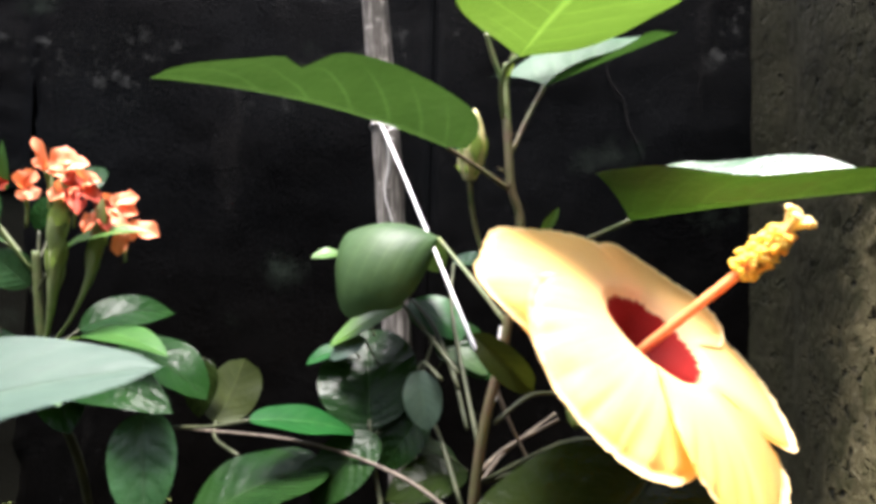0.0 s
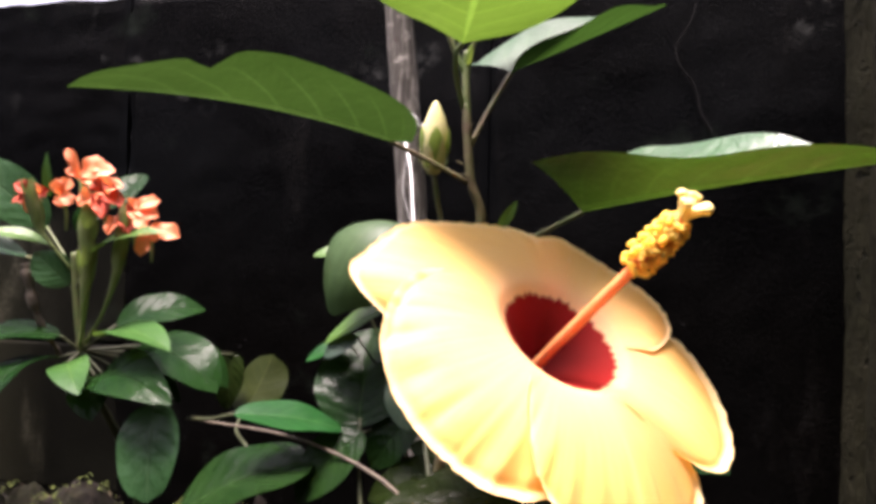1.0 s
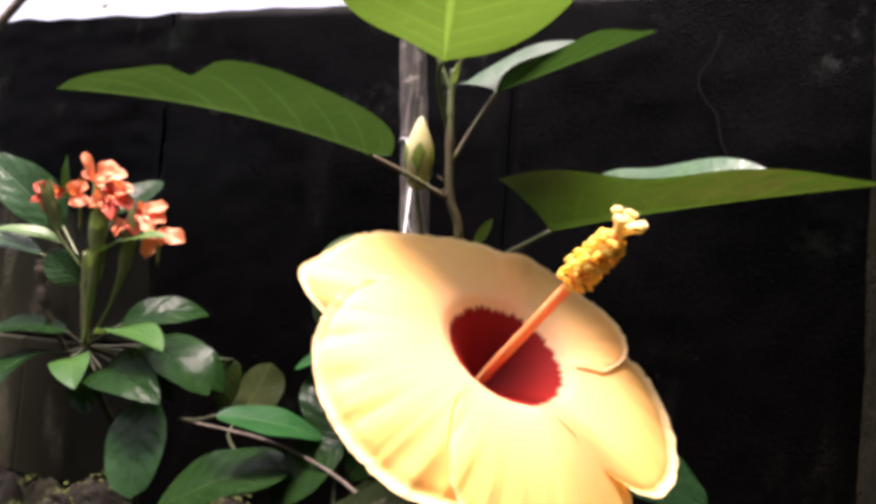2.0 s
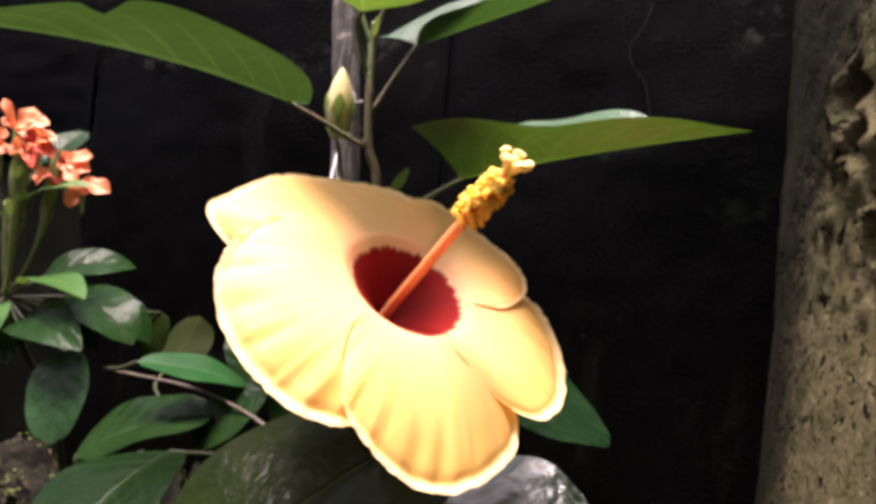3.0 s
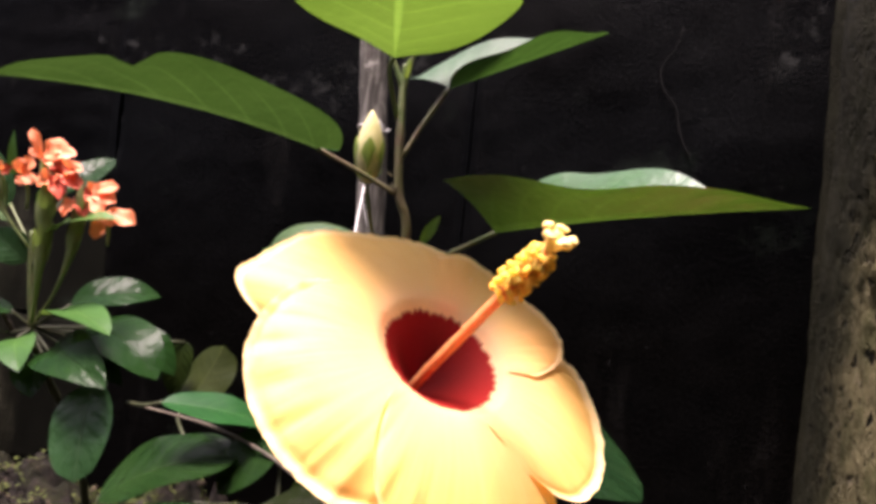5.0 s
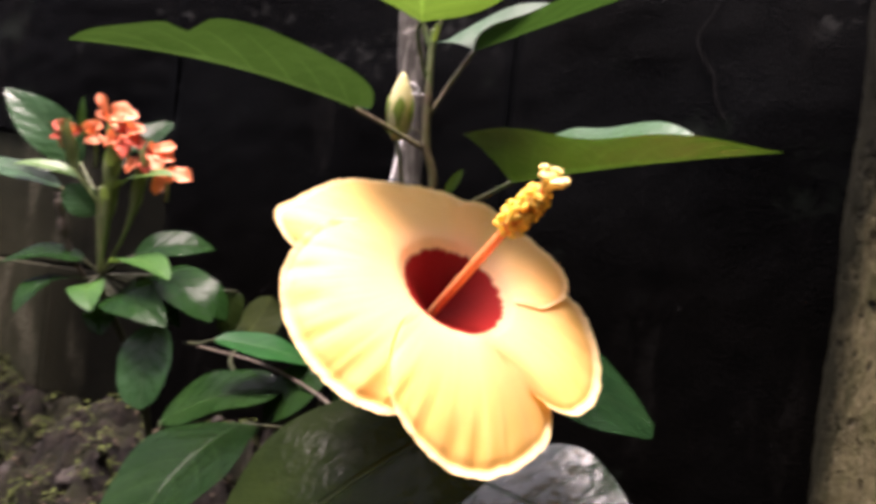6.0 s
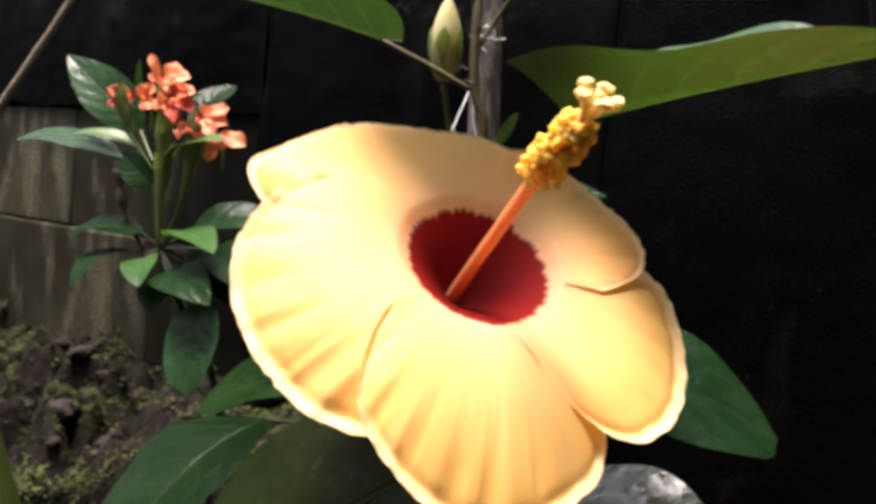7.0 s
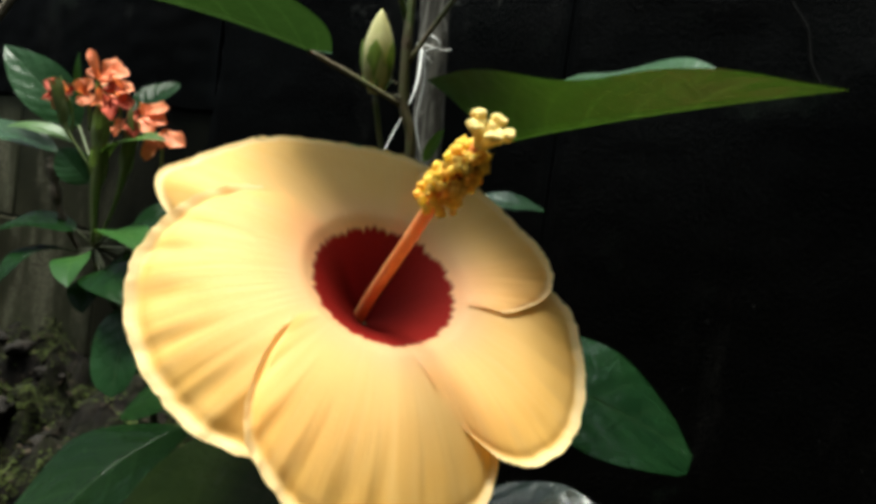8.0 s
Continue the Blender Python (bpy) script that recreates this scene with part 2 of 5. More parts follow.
def soil_material():
    """Damp dark soil with stony crumbs and a film of green moss in patches."""
    m, n, l, p = material("dark_soil")
    big = noise_tex(n, l, 14, 5)
    mid = noise_tex(n, l, 60, 5, 0.65)
    fine = noise_tex(n, l, 260, 5, 0.7)
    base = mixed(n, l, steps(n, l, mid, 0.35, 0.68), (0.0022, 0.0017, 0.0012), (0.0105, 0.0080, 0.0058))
    base = mixed(n, l, calc(n, l, "MULTIPLY", steps(n, l, fine, 0.56, 0.72), 0.6), base, (0.024, 0.019, 0.014))
    film = calc(n, l, "MULTIPLY", steps(n, l, big, 0.47, 0.60), steps(n, l, fine, 0.38, 0.62))
    base = mixed(n, l, calc(n, l, "MULTIPLY", film, 0.5), base, (0.016, 0.020, 0.005))
    l.new(base, p.inputs["Base Color"])
    p.inputs["Roughness"].default_value = 0.92
    p.inputs["Specular IOR Level"].default_value = 0.12
    bumped(n, l, p, calc(n, l, "ADD", mid, calc(n, l, "MULTIPLY", fine, 0.7)), 1.0, 0.008)
    return m


def pole_material():
    """Grey weathered wood with long dark cracks."""
    m, n, l, p = material("weathered_pole")
    tc = n.new("ShaderNodeTexCoord")
    mp = n.new("ShaderNodeMapping")
    mp.inputs["Scale"].default_value = (1.0, 1.0, 0.09)
    l.new(tc.outputs["Object"], mp.inputs[0])
    streak = n.new("ShaderNodeTexNoise")
    streak.inputs["Scale"].default_value = 260
    streak.inputs["Detail"].default_value = 5
    streak.inputs["Roughness"].default_value = 0.65
    l.new(mp.outputs[0], streak.inputs["Vector"])
    blot = noise_tex(n, l, 38, 5)
    base = mixed(n, l, steps(n, l, streak.outputs[0], 0.38, 0.66), (0.035, 0.032, 0.027), (0.14, 0.132, 0.115))
    base = mixed(n, l, calc(n, l, "MULTIPLY", steps(n, l, blot, 0.5, 0.68), 0.7), base, (0.045, 0.043, 0.035))
    base = mixed(n, l, calc(n, l, "MULTIPLY", steps(n, l, noise_tex(n, l, 75, 4), 0.6, 0.7), 0.6), base, (0.26, 0.25, 0.22))
    l.new(base, p.inputs["Base Color"])
    p.inputs["Roughness"].default_value = 0.85
    p.inputs["Specular IOR Level"].default_value = 0.1
    bumped(n, l, p, calc(n, l, "ADD", streak.outputs[0], blot), 0.8, 0.002)
    return m


HIB_LEAF = leaf_material("hibiscus_leaf", (0.004, 0.035, 0.006), (0.007, 0.050, 0.008), (0.05, 0.12, 0.03), (0.024, 0.052, 0.008), 0.36, 0.30, spec=0.16)
WAXY_LEAF = leaf_material("waxy_hibiscus_leaf", (0.008, 0.046, 0.007), (0.013, 0.062, 0.010), (0.05, 0.12, 0.03), (0.034, 0.074, 0.004), 0.34, 0.26, spec=0.8, relief=0.0015)
# Base colour raised to carry the sky sheen of the folded leaf.
FOLD_LEAF = leaf_material("folded_hibiscus_leaf", (0.020, 0.052, 0.024), (0.028, 0.068, 0.032), (0.06, 0.12, 0.05), (0.024, 0.060, 0.008), 0.50, 0.28, spec=0.14, relief=0.001)
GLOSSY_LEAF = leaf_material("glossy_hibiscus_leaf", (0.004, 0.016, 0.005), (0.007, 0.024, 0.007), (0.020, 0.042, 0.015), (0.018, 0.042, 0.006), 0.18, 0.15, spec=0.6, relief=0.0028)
YOUNG_LEAF = leaf_material("young_hibiscus_leaf", (0.040, 0.098, 0.012), (0.052, 0.120, 0.016), (0.12, 0.19, 0.05), (0.060, 0.112, 0.011), 0.38, 0.42)
# Sheen on these leaves is put into a paler, greyer base colour.
SHEEN_LEAF = leaf_material("sheen_pale_leaf", (0.024, 0.044, 0.030), (0.034, 0.058, 0.040), (0.05, 0.08, 0.05), (0.036, 0.066, 0.028), 0.5, 0.25, spec=0.2)
DULL_LEAF = leaf_material("dull_hibiscus_leaf", (0.016, 0.038, 0.010), (0.024, 0.050, 0.013), (0.07, 0.11, 0.04), (0.05, 0.09, 0.014), 0.5, 0.2, spec=0.2)
# Darker copy of hibiscus_leaf, with the shade low in the bush in its colour.
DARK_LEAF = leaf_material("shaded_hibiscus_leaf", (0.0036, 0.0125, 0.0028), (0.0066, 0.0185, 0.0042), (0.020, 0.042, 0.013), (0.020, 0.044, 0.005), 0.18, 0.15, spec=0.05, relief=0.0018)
OLIVE_LEAF = leaf_material("yellowing_leaf", (0.012, 0.018, 0.003), (0.019, 0.027, 0.004), (0.035, 0.045, 0.012), (0.05, 0.06, 0.005), 0.5, 0.35, spec=0.08)
# Same leaf under the flower: its shade is put into a dark olive.
SHADE_LEAF = leaf_material("shaded_olive_leaf", (0.004, 0.0075, 0.0016), (0.007, 0.012, 0.0024), (0.013, 0.018, 0.006), (0.014, 0.020, 0.002), 0.16, 0.06, spec=0.025, relief=0.0016)
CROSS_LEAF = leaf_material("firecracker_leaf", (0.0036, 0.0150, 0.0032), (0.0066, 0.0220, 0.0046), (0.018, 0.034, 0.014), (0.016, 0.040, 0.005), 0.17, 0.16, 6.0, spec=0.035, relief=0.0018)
# Paler copy of firecracker_leaf: sky light on these leaves is in its colour.
CROSS_GREY = leaf_material("skylit_grey_firecracker_leaf", (0.014, 0.040, 0.014), (0.020, 0.052, 0.019), (0.045, 0.07, 0.04), (0.030, 0.060, 0.012), 0.17, 0.16, 6.0, spec=0.12, relief=0.0016)
CROSS_YOUNG = leaf_material("young_firecracker_leaf", (0.020, 0.060, 0.013), (0.030, 0.080, 0.016), (0.07, 0.13, 0.03), (0.065, 0.12, 0.014), 0.30, 0.3, 6.0, spec=0.12)
PETAL = petal_material()
STEM = plain_material("green_brown_stem", (0.090, 0.062, 0.040), (0.080, 0.088, 0.034), 0.5, 90, 0.3, 0.0006)
# Darker stalk copy with the deep shade around it put into the colour.
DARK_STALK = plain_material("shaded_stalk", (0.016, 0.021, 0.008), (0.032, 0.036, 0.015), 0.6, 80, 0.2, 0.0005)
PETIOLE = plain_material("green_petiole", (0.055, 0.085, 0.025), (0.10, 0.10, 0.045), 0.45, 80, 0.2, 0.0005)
TWIG = plain_material("grey_twig", (0.045, 0.036, 0.027), (0.095, 0.08, 0.058), 0.7, 120, 0.5, 0.0008)
CALYX = plain_material("bud_green", (0.13, 0.20, 0.045), (0.19, 0.27, 0.07), 0.5, 110, 0.3, 0.0006, glow=(0.3, 0.42, 0.06))
BUD_TIP = plain_material("cream_bud_petal", (0.52, 0.50, 0.22), (0.66, 0.62, 0.34), 0.5, 150, 0.4, 0.0006, glow=(0.6, 0.55, 0.2))
COLUMN = plain_material("orange_column", (0.86, 0.31, 0.10), (0.92, 0.42, 0.16), 0.45, 160, 0.2, 0.0004, glow=(0.9, 0.26, 0.05), share=0.25)
POLLEN = plain_material("yellow_pollen", (0.94, 0.68, 0.10), (0.97, 0.82, 0.26), 0.75, 400, 0.6, 0.0006, glow=(0.98, 0.80, 0.18), share=0.62)
FILAMENT = plain_material("orange_filament", (0.94, 0.58, 0.08), (0.96, 0.70, 0.16), 0.7, 300, 0.4, 0.0005, glow=(0.96, 0.62, 0.08), share=0.55)
STIGMA = plain_material("pale_stigma", (0.86, 0.68, 0.24), (0.92, 0.78, 0.38), 0.55, 300, 0.3, 0.0005, glow=(0.9, 0.7, 0.2))
ORANGE = plain_material("orange_petal", (0.74, 0.19, 0.075), (0.84, 0.31, 0.16), 0.5, 90, 0.3, 0.0006, glow=(0.9, 0.24, 0.06), share=0.3)
WITHERED = plain_material("withered_petal", (0.30, 0.040, 0.024), (0.50, 0.10, 0.05), 0.65, 140, 0.6, 0.001)
BRACT = plain_material("green_bract", (0.125, 0.165, 0.060), (0.19, 0.225, 0.095), 0.5, 120, 0.4, 0.0006, glow=(0.2, 0.3, 0.05))
POLE = pole_material()
TAPE = plain_material("white_plastic_tape", (0.42, 0.42, 0.40), (0.56, 0.56, 0.54), 0.35, 150, 0.3, 0.0005)
CANE = plain_material("dry_cane", (0.10, 0.082, 0.055), (0.17, 0.145, 0.10), 0.6, 70, 0.4, 0.0008)
SOIL = soil_material()
STONE = plain_material("soil_stone", (0.006, 0.005, 0.004), (0.022, 0.018, 0.014), 0.9, 60, 0.8, 0.002, 0.2)
MOSS = plain_material("moss", (0.016, 0.022, 0.005), (0.060, 0.074, 0.020), 0.9, 60, 0.5, 0.001, 0.1, glow=(0.08, 0.11, 0.02), share=0.25)
LITTER = plain_material("brown_litter", (0.010, 0.0075, 0.005), (0.055, 0.042, 0.028), 0.9, 25, 0.5, 0.001, 0.1)
ROOT = plain_material("dry_root", (0.003, 0.0028, 0.0026), (0.009, 0.0085, 0.008), 0.9, 120, 0.5, 0.001, 0.1)
FAR_LEAF = plain_material("hedge_leaf", (0.10, 0.14, 0.03), (0.20, 0.22, 0.05), 0.5, 9, 0.2, 0.001, 0.3, glow=(0.35, 0.38, 0.05), share=0.4)
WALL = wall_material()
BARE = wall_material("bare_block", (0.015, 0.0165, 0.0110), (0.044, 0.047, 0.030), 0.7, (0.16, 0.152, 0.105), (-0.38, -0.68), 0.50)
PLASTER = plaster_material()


# ---- mesh helpers ----
def mesh_object(name, bm, mat, smooth=True):
    me = bpy.data.meshes.new(name)
    bm.to_mesh(me)
    bm.free()
    if smooth:
        me.shade_smooth()
    me.materials.append(mat)
    return new(name, me)


def thing(name, at, label, category, group="", kind=""):
    ob = new(name)
    ob.empty_display_size = 0.02
    ob.location = at
    return tagged(ob, label, category, group, kind)


def origin_of(ob):
    """The world place of the top-level thing above ob."""
    while ob.parent:
        ob = ob.parent
    return Vector(ob.location)


def part(name, bm, mat, parent, label=""):
    """A mesh in world coordinates, hung under parent."""
    off = origin_of(parent)
    for v in bm.verts:
        v.co -= off
    ob = mesh_object(name, bm, mat)
    ob.parent = parent
    return tagged(ob, label)


def spline(pts, count):
    """Points along a smooth curve through pts."""
    p = [Vector(q) for q in pts]
    p = [2 * p[0] - p[1]] + p + [2 * p[-1] - p[-2]]
    out = []
    n = len(p) - 3
    for i in range(count + 1):
        s = i / count * n
        k = min(int(s), n - 1)
        t = s - k
        a, b, c, d = p[k:k + 4]
        out.append(0.5 * (2 * b + (c - a) * t + (2 * a - 5 * b + 4 * c - d) * t * t + (3 * b - a - 3 * c + d) * t ** 3))
    return out


def tube(bm, pts, r0, r1, count=16, sides=8, lumps=0.06, seed=0, knots=()):
    line = spline(pts, count)
    rng = random.Random(seed)
    rings = []
    side = Vector((0.31, 0.87, 0.38))
    for i, c in enumerate(line):
        d = (line[min(i + 1, count)] - line[max(i - 1, 0)]).normalized()
        x = (side - d * side.dot(d)).normalized()
        y = d.cross(x)
        s = i / count
        r = (r0 + (r1 - r0) * s) * (1 + rng.uniform(-lumps, lumps))
        for k, w, a in knots:
            r *= 1 + a * math.exp(-((s - k) / w) ** 2)
        rings.append([bm.verts.new(c + (x * math.cos(q) + y * math.sin(q)) * r) for q in (2 * math.pi * j / sides for j in range(sides))])
    for a, b in zip(rings, rings[1:]):
        for j in range(sides):
            bm.faces.new((a[j], a[(j + 1) % sides], b[(j + 1) % sides], b[j]))
    bm.faces.new(rings[0][::-1])
    bm.faces.new(rings[-1])
    return bm


def blob(bm, at, size, seed=0, rough=0.2, level=1):
    """A small uneven lump."""
    res = bmesh.ops.create_icosphere(bm, subdivisions=level, radius=1.0)
    rng = random.Random(seed)
    sx, sy, sz = size if isinstance(size, (tuple, list)) else (size, size, size)
    for v in res["verts"]:
        k = 1 + rng.uniform(-rough, rough)
        v.co = Vector((v.co.x * sx * k, v.co.y * sy * k, v.co.z * sz * k)) + Vector(at)


def profile(knots, v):
    """A smooth curve through evenly spaced knots, v from -1 to 1."""
    s = (v + 1) / 2 * (len(knots) - 1)
    k = min(int(s), len(knots) - 2)
    t = s - k
    b, c = knots[k], knots[k + 1]
    a = knots[k - 1] if k else 2 * b - c
    d = knots[k + 2] if k + 2 < len(knots) else 2 * c - b
    return 0.5 * (2 * b + (c - a) * t + (2 * a - 5 * b + 4 * c - d) * t * t + (3 * b - a - 3 * c + d) * t ** 3)


def blade(B, T, N, width, a=0.6, b=0.85, fold=12, bend=0.05, wave=0.02, lobe=0.0, teeth=0.0, notch=None, side_bend=0.0, tip_curl=0.0, seed=0, nu=22, nv=5, fold_far=None, curl=False, far=None, lobe_near=None, broad=None, halves=None):
    """A leaf blade from its base B to its tip T. N: roughly the way its upper face looks. a, b: fullness towards base and tip;
    fold: degrees by which the halves rise from the midrib; bend: arch along the length; notch: (u, half, depth) of a bite in one edge;
    far: (from, to) where the far half is full, narrowing to nothing beyond; lobe_near: another lobe for the near half;
    broad: (near, far) share of the width that the two halves have at their very base;
    halves: how wide the near and the far half are from base to tip, in millimetres, in place of a, b and width."""
    B, T, N = Vector(B), Vector(T), Vector(N)
    L = (T - B).length
    A = (T - B).normalized()
    N = (N - A * N.dot(A)).normalized()
    S = N.cross(A)
    rng = random.Random(seed)
    ph = rng.uniform(0, 6.28)
    peak = (a / (a + b)) ** a * (b / (a + b)) ** b
    bm = bmesh.new()
    uvl = bm.loops.layers.uv.new("UVMap")
    grid, uvs = [], {}
    for i in range(nu + 1):
        u = (i / nu) ** 1.5
        w = 0.5 * width * (max(u, 1e-4) ** a) * (max(1 - u, 1e-4) ** b) / peak
        row = []
        for j in range(-nv, nv + 1):
            v = j / nv
            ww = max(w, 0.5 * width * broad[v > 0] * (1 - u) ** 3) if broad else w
            if halves:
                ww = max(0.0, 0.001 * profile(halves[v > 0], 2 * u - 1))
            if teeth and abs(j) == nv:
                ww *= 1 + teeth * (((u * 13 + 0.3) % 1.0) - 0.5)
            if notch and (v > 0) == (notch[1] > 0):
                ww *= 1 - notch[2] * math.exp(-((u - notch[0]) / 0.045) ** 2) * abs(v)
            if far and v > 0:
                ww *= math.sin(math.pi * min(1.0, max(0.0, (u - far[0]) / (far[1] - far[0])))) ** 0.55
            f = radians(fold if v > 0 or fold_far is None else fold_far)
            out = ww * v * math.cos(f)
            up = ww * abs(v) * math.sin(f) * (1 - 0.25 * abs(v))
            if curl:
                out = ww * v * math.cos(f * abs(v) * 0.8)
                up = ww * abs(v) * math.sin(f * abs(v))
            up += bend * L * 4 * u * (1 - u) + tip_curl * L * max(0, u - 0.7) ** 2
            up += wave * width * min(1.0, ww / (0.2 * width)) * math.sin(u * 11 + ph + (1.7 if v > 0 else 0)) * v * v
            along = L * u - (lobe if v > 0 or lobe_near is None else lobe_near) * width * abs(v) ** 1.4 * (1 - u) ** 5
            out += side_bend * L * 4 * u * (1 - u)
            vt = bm.verts.new(B + A * along + S * out + N * up)
            uvs[vt] = (u, 0.5 + 0.5 * v)
            row.append(vt)
        grid.append(row)
    for r, q in zip(grid, grid[1:]):
        for j in range(2 * nv):
            f = bm.faces.new((r[j], q[j], q[j + 1], r[j + 1]))
            for lp in f.loops:
                lp[uvl].uv = uvs[lp.vert]
    return bm


def add_leaf(plant, B, T, N, width, mat, stalk=None, label="", r=0.0011, stalk_mat=None, **kw):
    """A leaf part with its stalk as a sub-part. stalk: points from the stem to the base of the blade."""
    ob = part("leaf", blade(B, T, N, width, **kw), mat, plant, label)
    if stalk:
        pts = list(stalk) + [B]
        # Low stalks take the darker copy that holds shade in its colour.
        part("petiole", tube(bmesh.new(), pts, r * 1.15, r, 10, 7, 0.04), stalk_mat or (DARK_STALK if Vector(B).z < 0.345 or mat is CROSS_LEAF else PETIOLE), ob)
    return ob


# ---- ground ----
def ground_height(x, y):
    z = 0.077 - 0.27 * max(0.0, 0.86 - y)
    z -= 0.07 * min(1.0, max(0.0, (x + 0.02) / 0.15))
    z = max(z, -0.06 - 0.02 * max(0.0, 0.2 - y) ** 0.5)
    near = math.exp(-max(0.0, abs(x + 0.35) - 1.2)) * math.exp(-max(0.0, abs(y - 0.6) - 0.8))
    p = Vector((x * 9, y * 9, 0.3))
    q = Vector((x * 34, y * 34, 1.7))
    pit = noise.noise(Vector((x * 15, y * 17, 7.7))) + 0.45 * noise.noise(Vector((x * 41, y * 41, 3.1)))
    z -= near * 0.055 / (1 + math.exp(-14 * (pit - 0.20)))
    ledge = noise.noise(Vector((x * 11, y * 14, 1.2))) + 0.5 * noise.noise(Vector((x * 27, y * 27, 5.4)))
    z += near * 0.016 * math.tanh(7 * ledge)
    return z + near * (0.026 * noise.noise(p) + 0.016 * abs(noise.noise(p * 2.1)) - 0.004 + 0.017 * noise.noise(q) + 0.012 * noise.noise(q * 2.3) + 0.006 * noise.noise(q * 5.1))


def stretched(lo, hi, step, far):
    out = []
    c = lo
    while c <= hi:
        out.append(c)
        c += step
    s, a, b = step, lo, out[-1]
    left, right = [], []
    while b < far:
        s *= 1.35
        a -= s
        b += s
        left.append(a)
        right.append(b)
    return left[::-1] + out + right


def build_ground():
    xs, ys = stretched(-1.15, 0.42, 0.006, 60), stretched(0.25, 0.86, 0.006, 60)
    bm = bmesh.new()
    rows = [[bm.verts.new((x, y, ground_height(x, y))) for x in xs] for y in ys]
    for a, b in zip(rows, rows[1:]):
        for j in range(len(xs) - 1):
            bm.faces.new((a[j], a[j + 1], b[j + 1], b[j]))
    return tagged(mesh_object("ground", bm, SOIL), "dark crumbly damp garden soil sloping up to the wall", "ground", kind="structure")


ground = build_ground()

# ---- back wall of blocks ----
WALL_Y, WALL_TOP, COURSE = 0.85, 0.679, 0.184
CORNER_X = 0.386


def slab(bm, lo, hi):
    res = bmesh.ops.create_cube(bm, size=1.0)
    for v in res["verts"]:
        v.co = Vector([lo[k] + (v.co[k] + 0.5) * (hi[k] - lo[k]) for k in range(3)])
    return res


SEAM_X, BARE_X = 0.025, -0.43


def build_back_wall():
    bm = bmesh.new()
    slab(bm, (-4.9, WALL_Y + 0.0025, -0.35), (CORNER_X + 0.3, WALL_Y + 0.14, WALL_TOP - 0.004))
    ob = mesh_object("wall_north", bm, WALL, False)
    return tagged(ob, "low garden wall of concrete blocks, partly plastered, with algae and shade in its black colour", "wall", kind="structure")


def plaster_sheet(x0, x1, z0=-0.1, ragged=False):
    """A coat of uneven plaster on the wall, with a ragged top edge."""
    bm = bmesh.new()
    nx, nz = int((x1 - x0) / 0.012), 62
    rows = []
    for k in range(nz + 1):
        row = []
        for i in range(nx + 1):
            x = x0 + (x1 - x0) * i / nx
            z = z0 + (WALL_TOP - z0) * k / nz
            if k == 0 and z0 > 0:
                z += 0.008 * noise.noise(Vector((x * 14, 3, 1)))
            if i == 0 and ragged:
                x += 0.022 * noise.noise(Vector((z * 9, 5, 5))) + 0.008 * noise.noise(Vector((z * 47, 2, 7)))
            d = 0.004 * noise.noise(Vector((x * 7, z * 7, 2))) + 0.0016 * noise.noise(Vector((x * 40, z * 40, 6)))
            if k == nz:
                z += 0.006 * noise.noise(Vector((x * 20, 1, 1)))
            row.append(bm.verts.new((x, WALL_Y - 0.004 - d, z)))
        rows.append(row)
    back = [bm.verts.new((v.co.x, WALL_Y + 0.10, v.co.z)) for v in rows[-1]]
    for a, b in zip(rows, rows[1:]):
        for i in range(nx):
            bm.faces.new((a[i], a[i + 1], b[i + 1], b[i]))
    for i in range(nx):
        bm.faces.new((rows[-1][i], rows[-1][i + 1], back[i + 1], back[i]))
    for side in (0, nx):
        lip = [bm.verts.new((r[side].co.x, WALL_Y + 0.02, r[side].co.z)) for r in rows]
        for k in range(nz):
            bm.faces.new((rows[k][side], rows[k + 1][side], lip[k + 1], lip[k]))
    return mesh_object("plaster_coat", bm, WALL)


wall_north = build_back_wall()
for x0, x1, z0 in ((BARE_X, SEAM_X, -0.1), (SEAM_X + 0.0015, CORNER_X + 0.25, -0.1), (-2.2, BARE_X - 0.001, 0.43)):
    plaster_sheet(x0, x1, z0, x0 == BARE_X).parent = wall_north


